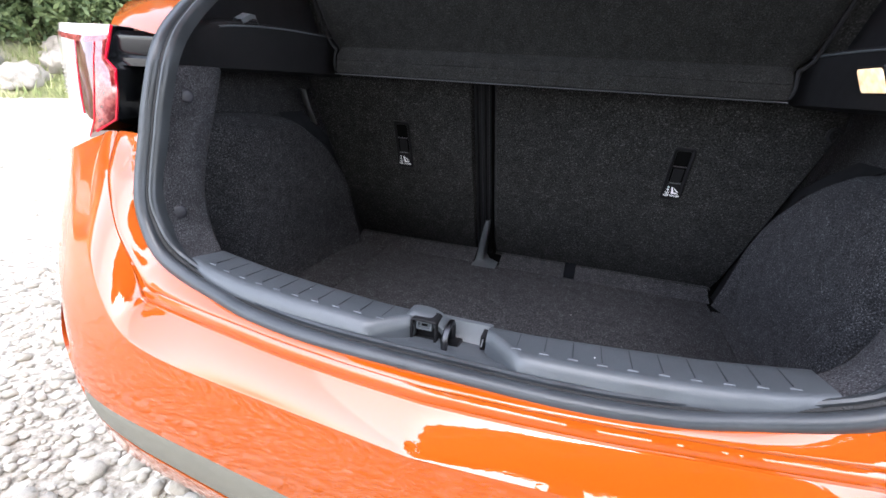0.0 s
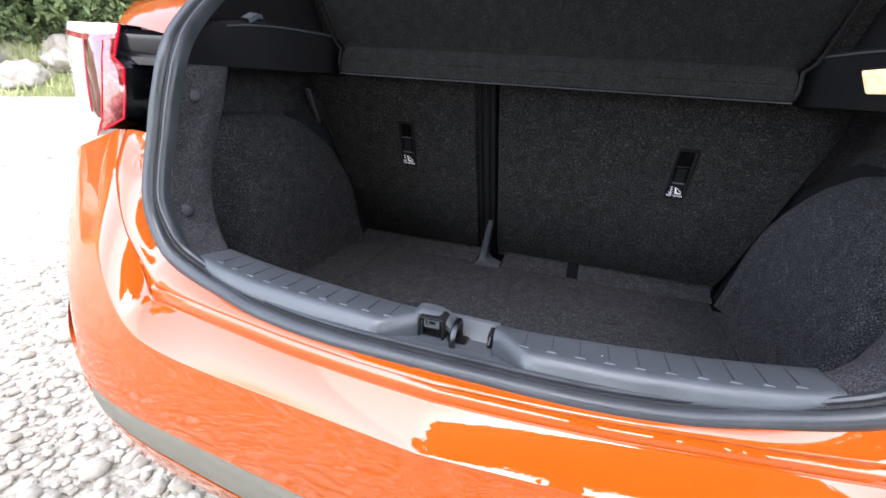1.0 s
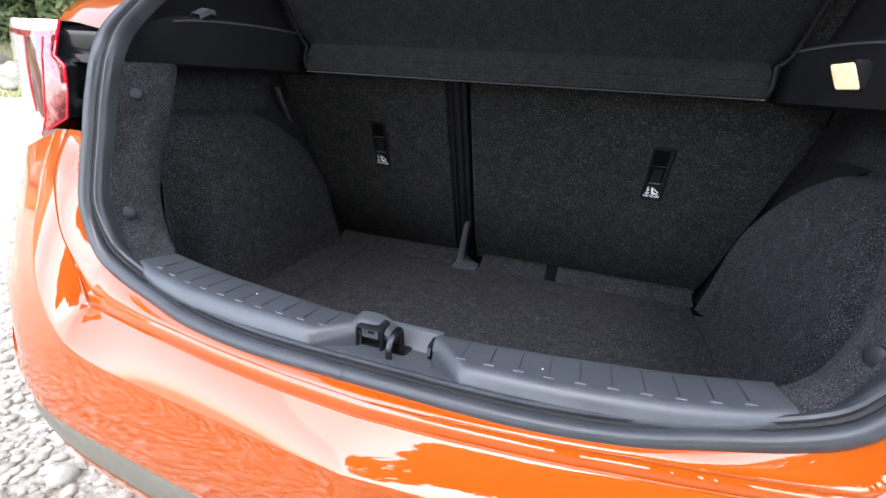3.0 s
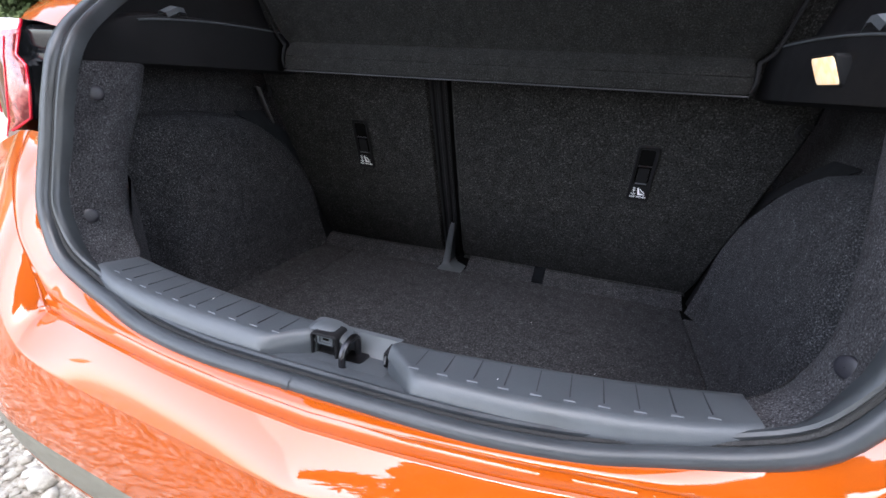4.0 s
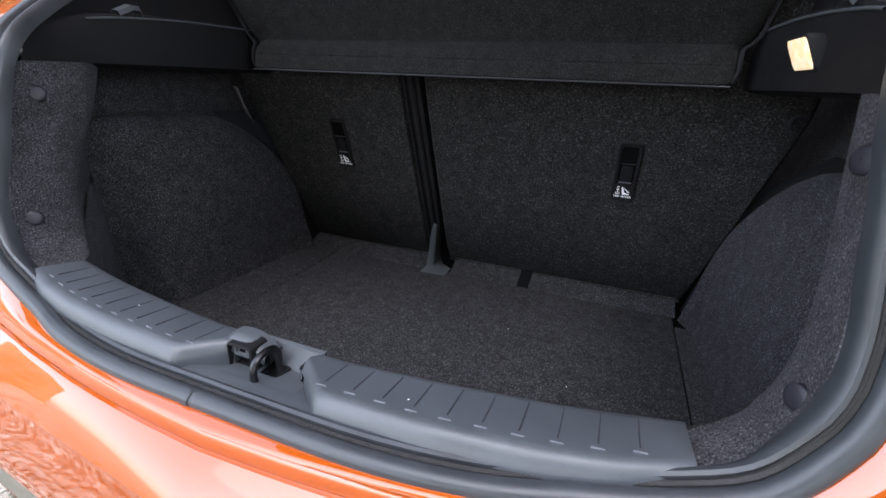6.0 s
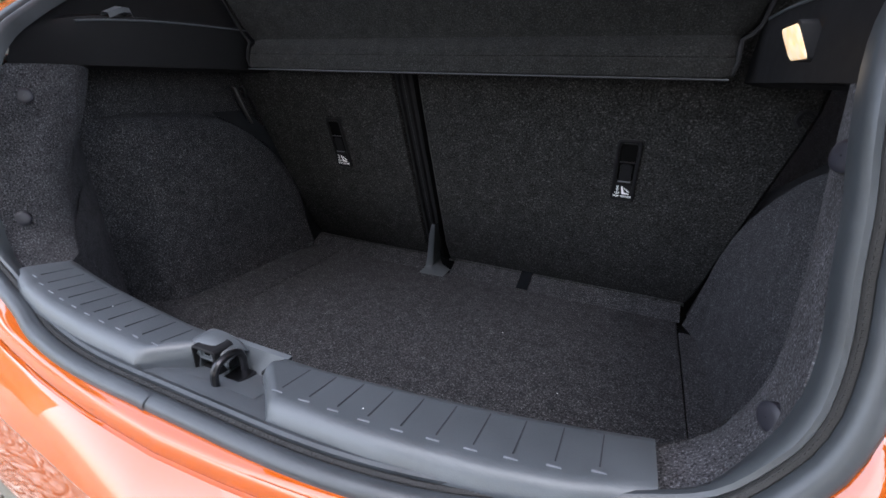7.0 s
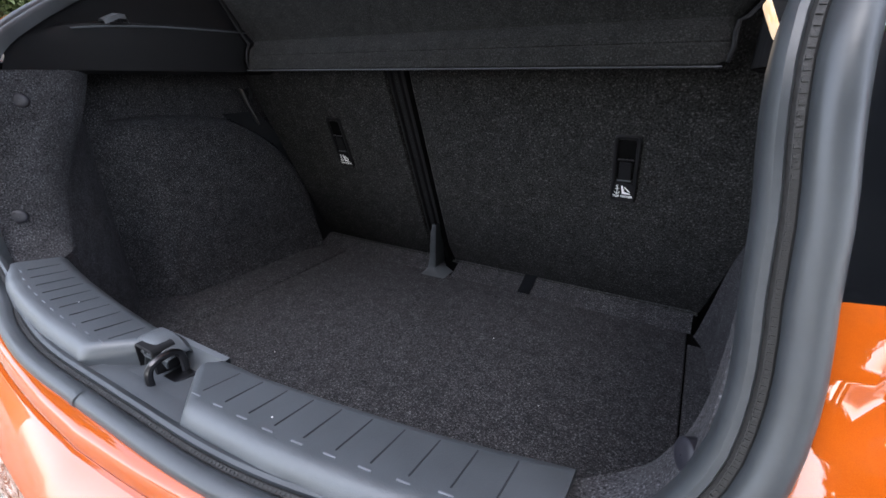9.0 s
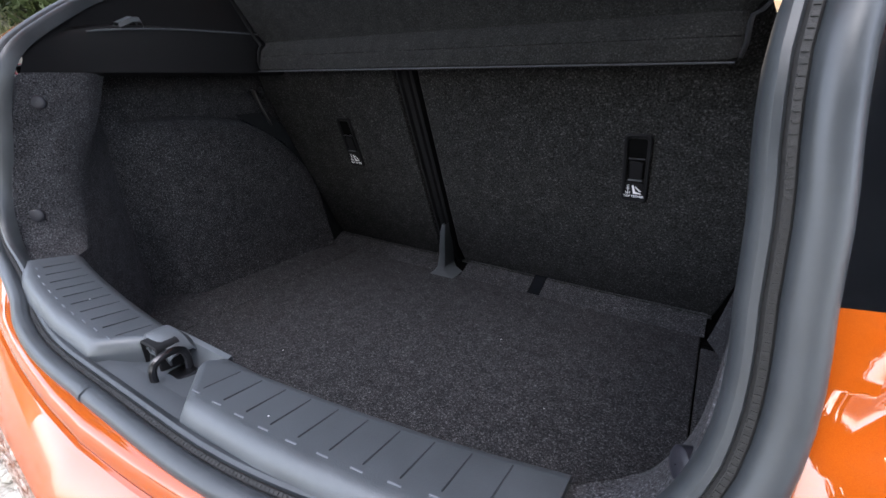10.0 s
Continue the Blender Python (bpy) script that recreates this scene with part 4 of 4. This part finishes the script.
def leaf_cloud(n, centres, size, seed):
    r = np.random.RandomState(seed)
    c = np.array([q[:3] for q in centres])
    rad = np.array([q[3] for q in centres])
    i = r.randint(0, len(c), n)
    d = r.normal(size=(n, 3))
    d /= np.linalg.norm(d, axis=1)[:, None]
    p = c[i] + d * (rad[i] * r.uniform(.35, 1.05, n) ** .6)[:, None]
    a = r.normal(size=(n, 3))
    a /= np.linalg.norm(a, axis=1)[:, None]
    b = np.cross(a, r.normal(size=(n, 3)))
    b /= np.linalg.norm(b, axis=1)[:, None]
    s = size * r.uniform(.6, 1.4, n)[:, None]
    v = np.stack([p - a * s, p + b * s * .45, p + a * s, p - b * s * .45], 1).reshape(-1, 3)
    return v, [(4 * k, 4 * k + 1, 4 * k + 2, 4 * k + 3) for k in range(n)]


def make_tree(seed, height, spread, n, leaf):
    r = random.Random(seed)
    t = thing("tree", "broad green leafy tree: backdrop beyond the track, unseen light blocker at the rear", "tree", (0, 0, 0), "trees")
    trunk = [tube(spline([(0, 0, -.3), (r.uniform(-.1, .1), r.uniform(-.1, .1), height * .35), (r.uniform(-.3, .3), r.uniform(-.3, .3), height * .8)], 8), list(np.linspace(height * .035, height * .012, 8)), 8)]
    cs = []
    for k in range(9):
        a, h = r.uniform(0, 6.28), height * r.uniform(.35, .95)
        d = spread * r.uniform(.35, .9) * (1.15 - h / height * .6)
        e = (d * math.cos(a), d * math.sin(a), h)
        trunk.append(tube(spline([(0, 0, h * .6), (e[0] * .5, e[1] * .5, h * .85), e], 6), list(np.linspace(height * .014, height * .004, 6)), 6))
        cs.append((*e, spread * r.uniform(.28, .5)))
        for _ in range(3):
            cs.append((e[0] + r.uniform(-1, 1) * spread * .4, e[1] + r.uniform(-1, 1) * spread * .4, e[2] + r.uniform(-.5, .5) * spread * .4, spread * r.uniform(.12, .28)))
    part("trunk", joined(*trunk), BARK, t)
    part("crown", leaf_cloud(n, cs, leaf, seed), LEAF, t, smooth=False)
    return t


def make_bush(seed, n):
    r = random.Random(seed)
    t = thing("bush", "dense green shrub growing on the bank", "bush", (0, 0, 0), "bushes on the bank")
    cs = [(r.uniform(-.9, .9), r.uniform(-.7, .7), r.uniform(.2, 1.1), r.uniform(.25, .55)) for _ in range(14)]
    part("stems", joined(*[tube([(c[0] * .2, c[1] * .2, -.2), (c[0] * .7, c[1] * .7, c[2] * .6), c[:3]], [.03, .02, .008], 5) for c in cs]), BARK, t)
    part("crown", leaf_cloud(n, cs, .09, seed), LEAF, t, smooth=False)
    return t


bush = make_bush(5, 4500)
bush.matrix_world = pose(*bank_pt(64, .18)) @ Matrix.Scale(1.2, 4)
for k, (u, v, sc) in enumerate(((58, .22, 1.5), (61, .34, 1.7), (66, .30, 1.4), (54, .20, 1.3), (50, .30, 1.6), (70, .42, 1.6), (46, .25, 1.5), (57, .45, 1.9), (63, .52, 1.9), (40, .3, 1.7), (84, .6, 1.6), (96, .5, 1.7))):
    p = bank_pt(u, v)
    copy_thing(bush, pose(p[0], p[1], p[2] - .2, 0, 0, k * 67)).scale = (sc, sc, sc)
tree = make_tree(3, 7.5, 3.0, 11000, .20)
tree.matrix_world = pose(*bank_pt(60, .75))
# copies at negative y: unseen, added behind the car to darken paint reflections
for k, (x, y, sc) in enumerate(((-22, 22, 1.1), (-28, 8, 1.2), (5.0, -9.5, 1.3), (10.5, 3.5, .9), (5.2, -6.2, 1.15), (2.6, -8.6, 1.1), (9.0, -12.5, 1.3), (14, 9, 1.2), (1.9, -6.4, 1.15), (3.4, -5.2, 1.1))):
    c = copy_thing(tree, pose(x, y, 0 if y < 5 and x > -20 else 3.0, 0, 0, k * 83))
    c.scale = (sc, sc, sc)

for k, (u, v, sc) in enumerate(((56, .20, 1.5), (67, .22, 1.6), (77, .25, 1.5), (46, .20, 1.6), (88, .22, 1.5))):
    p = bank_pt(u, v)
    c = copy_thing(tree, pose(p[0], p[1], p[2] - .3, 0, 0, 40 + k * 71))
    c.scale = (sc, sc, sc)

# grass on the bank
r = np.random.RandomState(4)
blades = []
for _ in range(9000):
    u, v = r.uniform(40, 115), r.uniform(0.0, .45) ** 1.2
    p = np.array(bank_pt(u, v))
    h, a = r.uniform(.15, .45), r.uniform(0, 6.28)
    w = np.array((math.cos(a), math.sin(a), 0)) * .02
    tip = p + (r.uniform(-.15, .15), r.uniform(-.15, .15), h)
    blades.append((np.array([p - w, p + w, tip]), [(0, 1, 2)]))
tagged(new("grass", as_mesh("grass", *joined(*blades), GRASS, False)), "sparse yellow-green grass on the bank", "grass", kind="stuff")
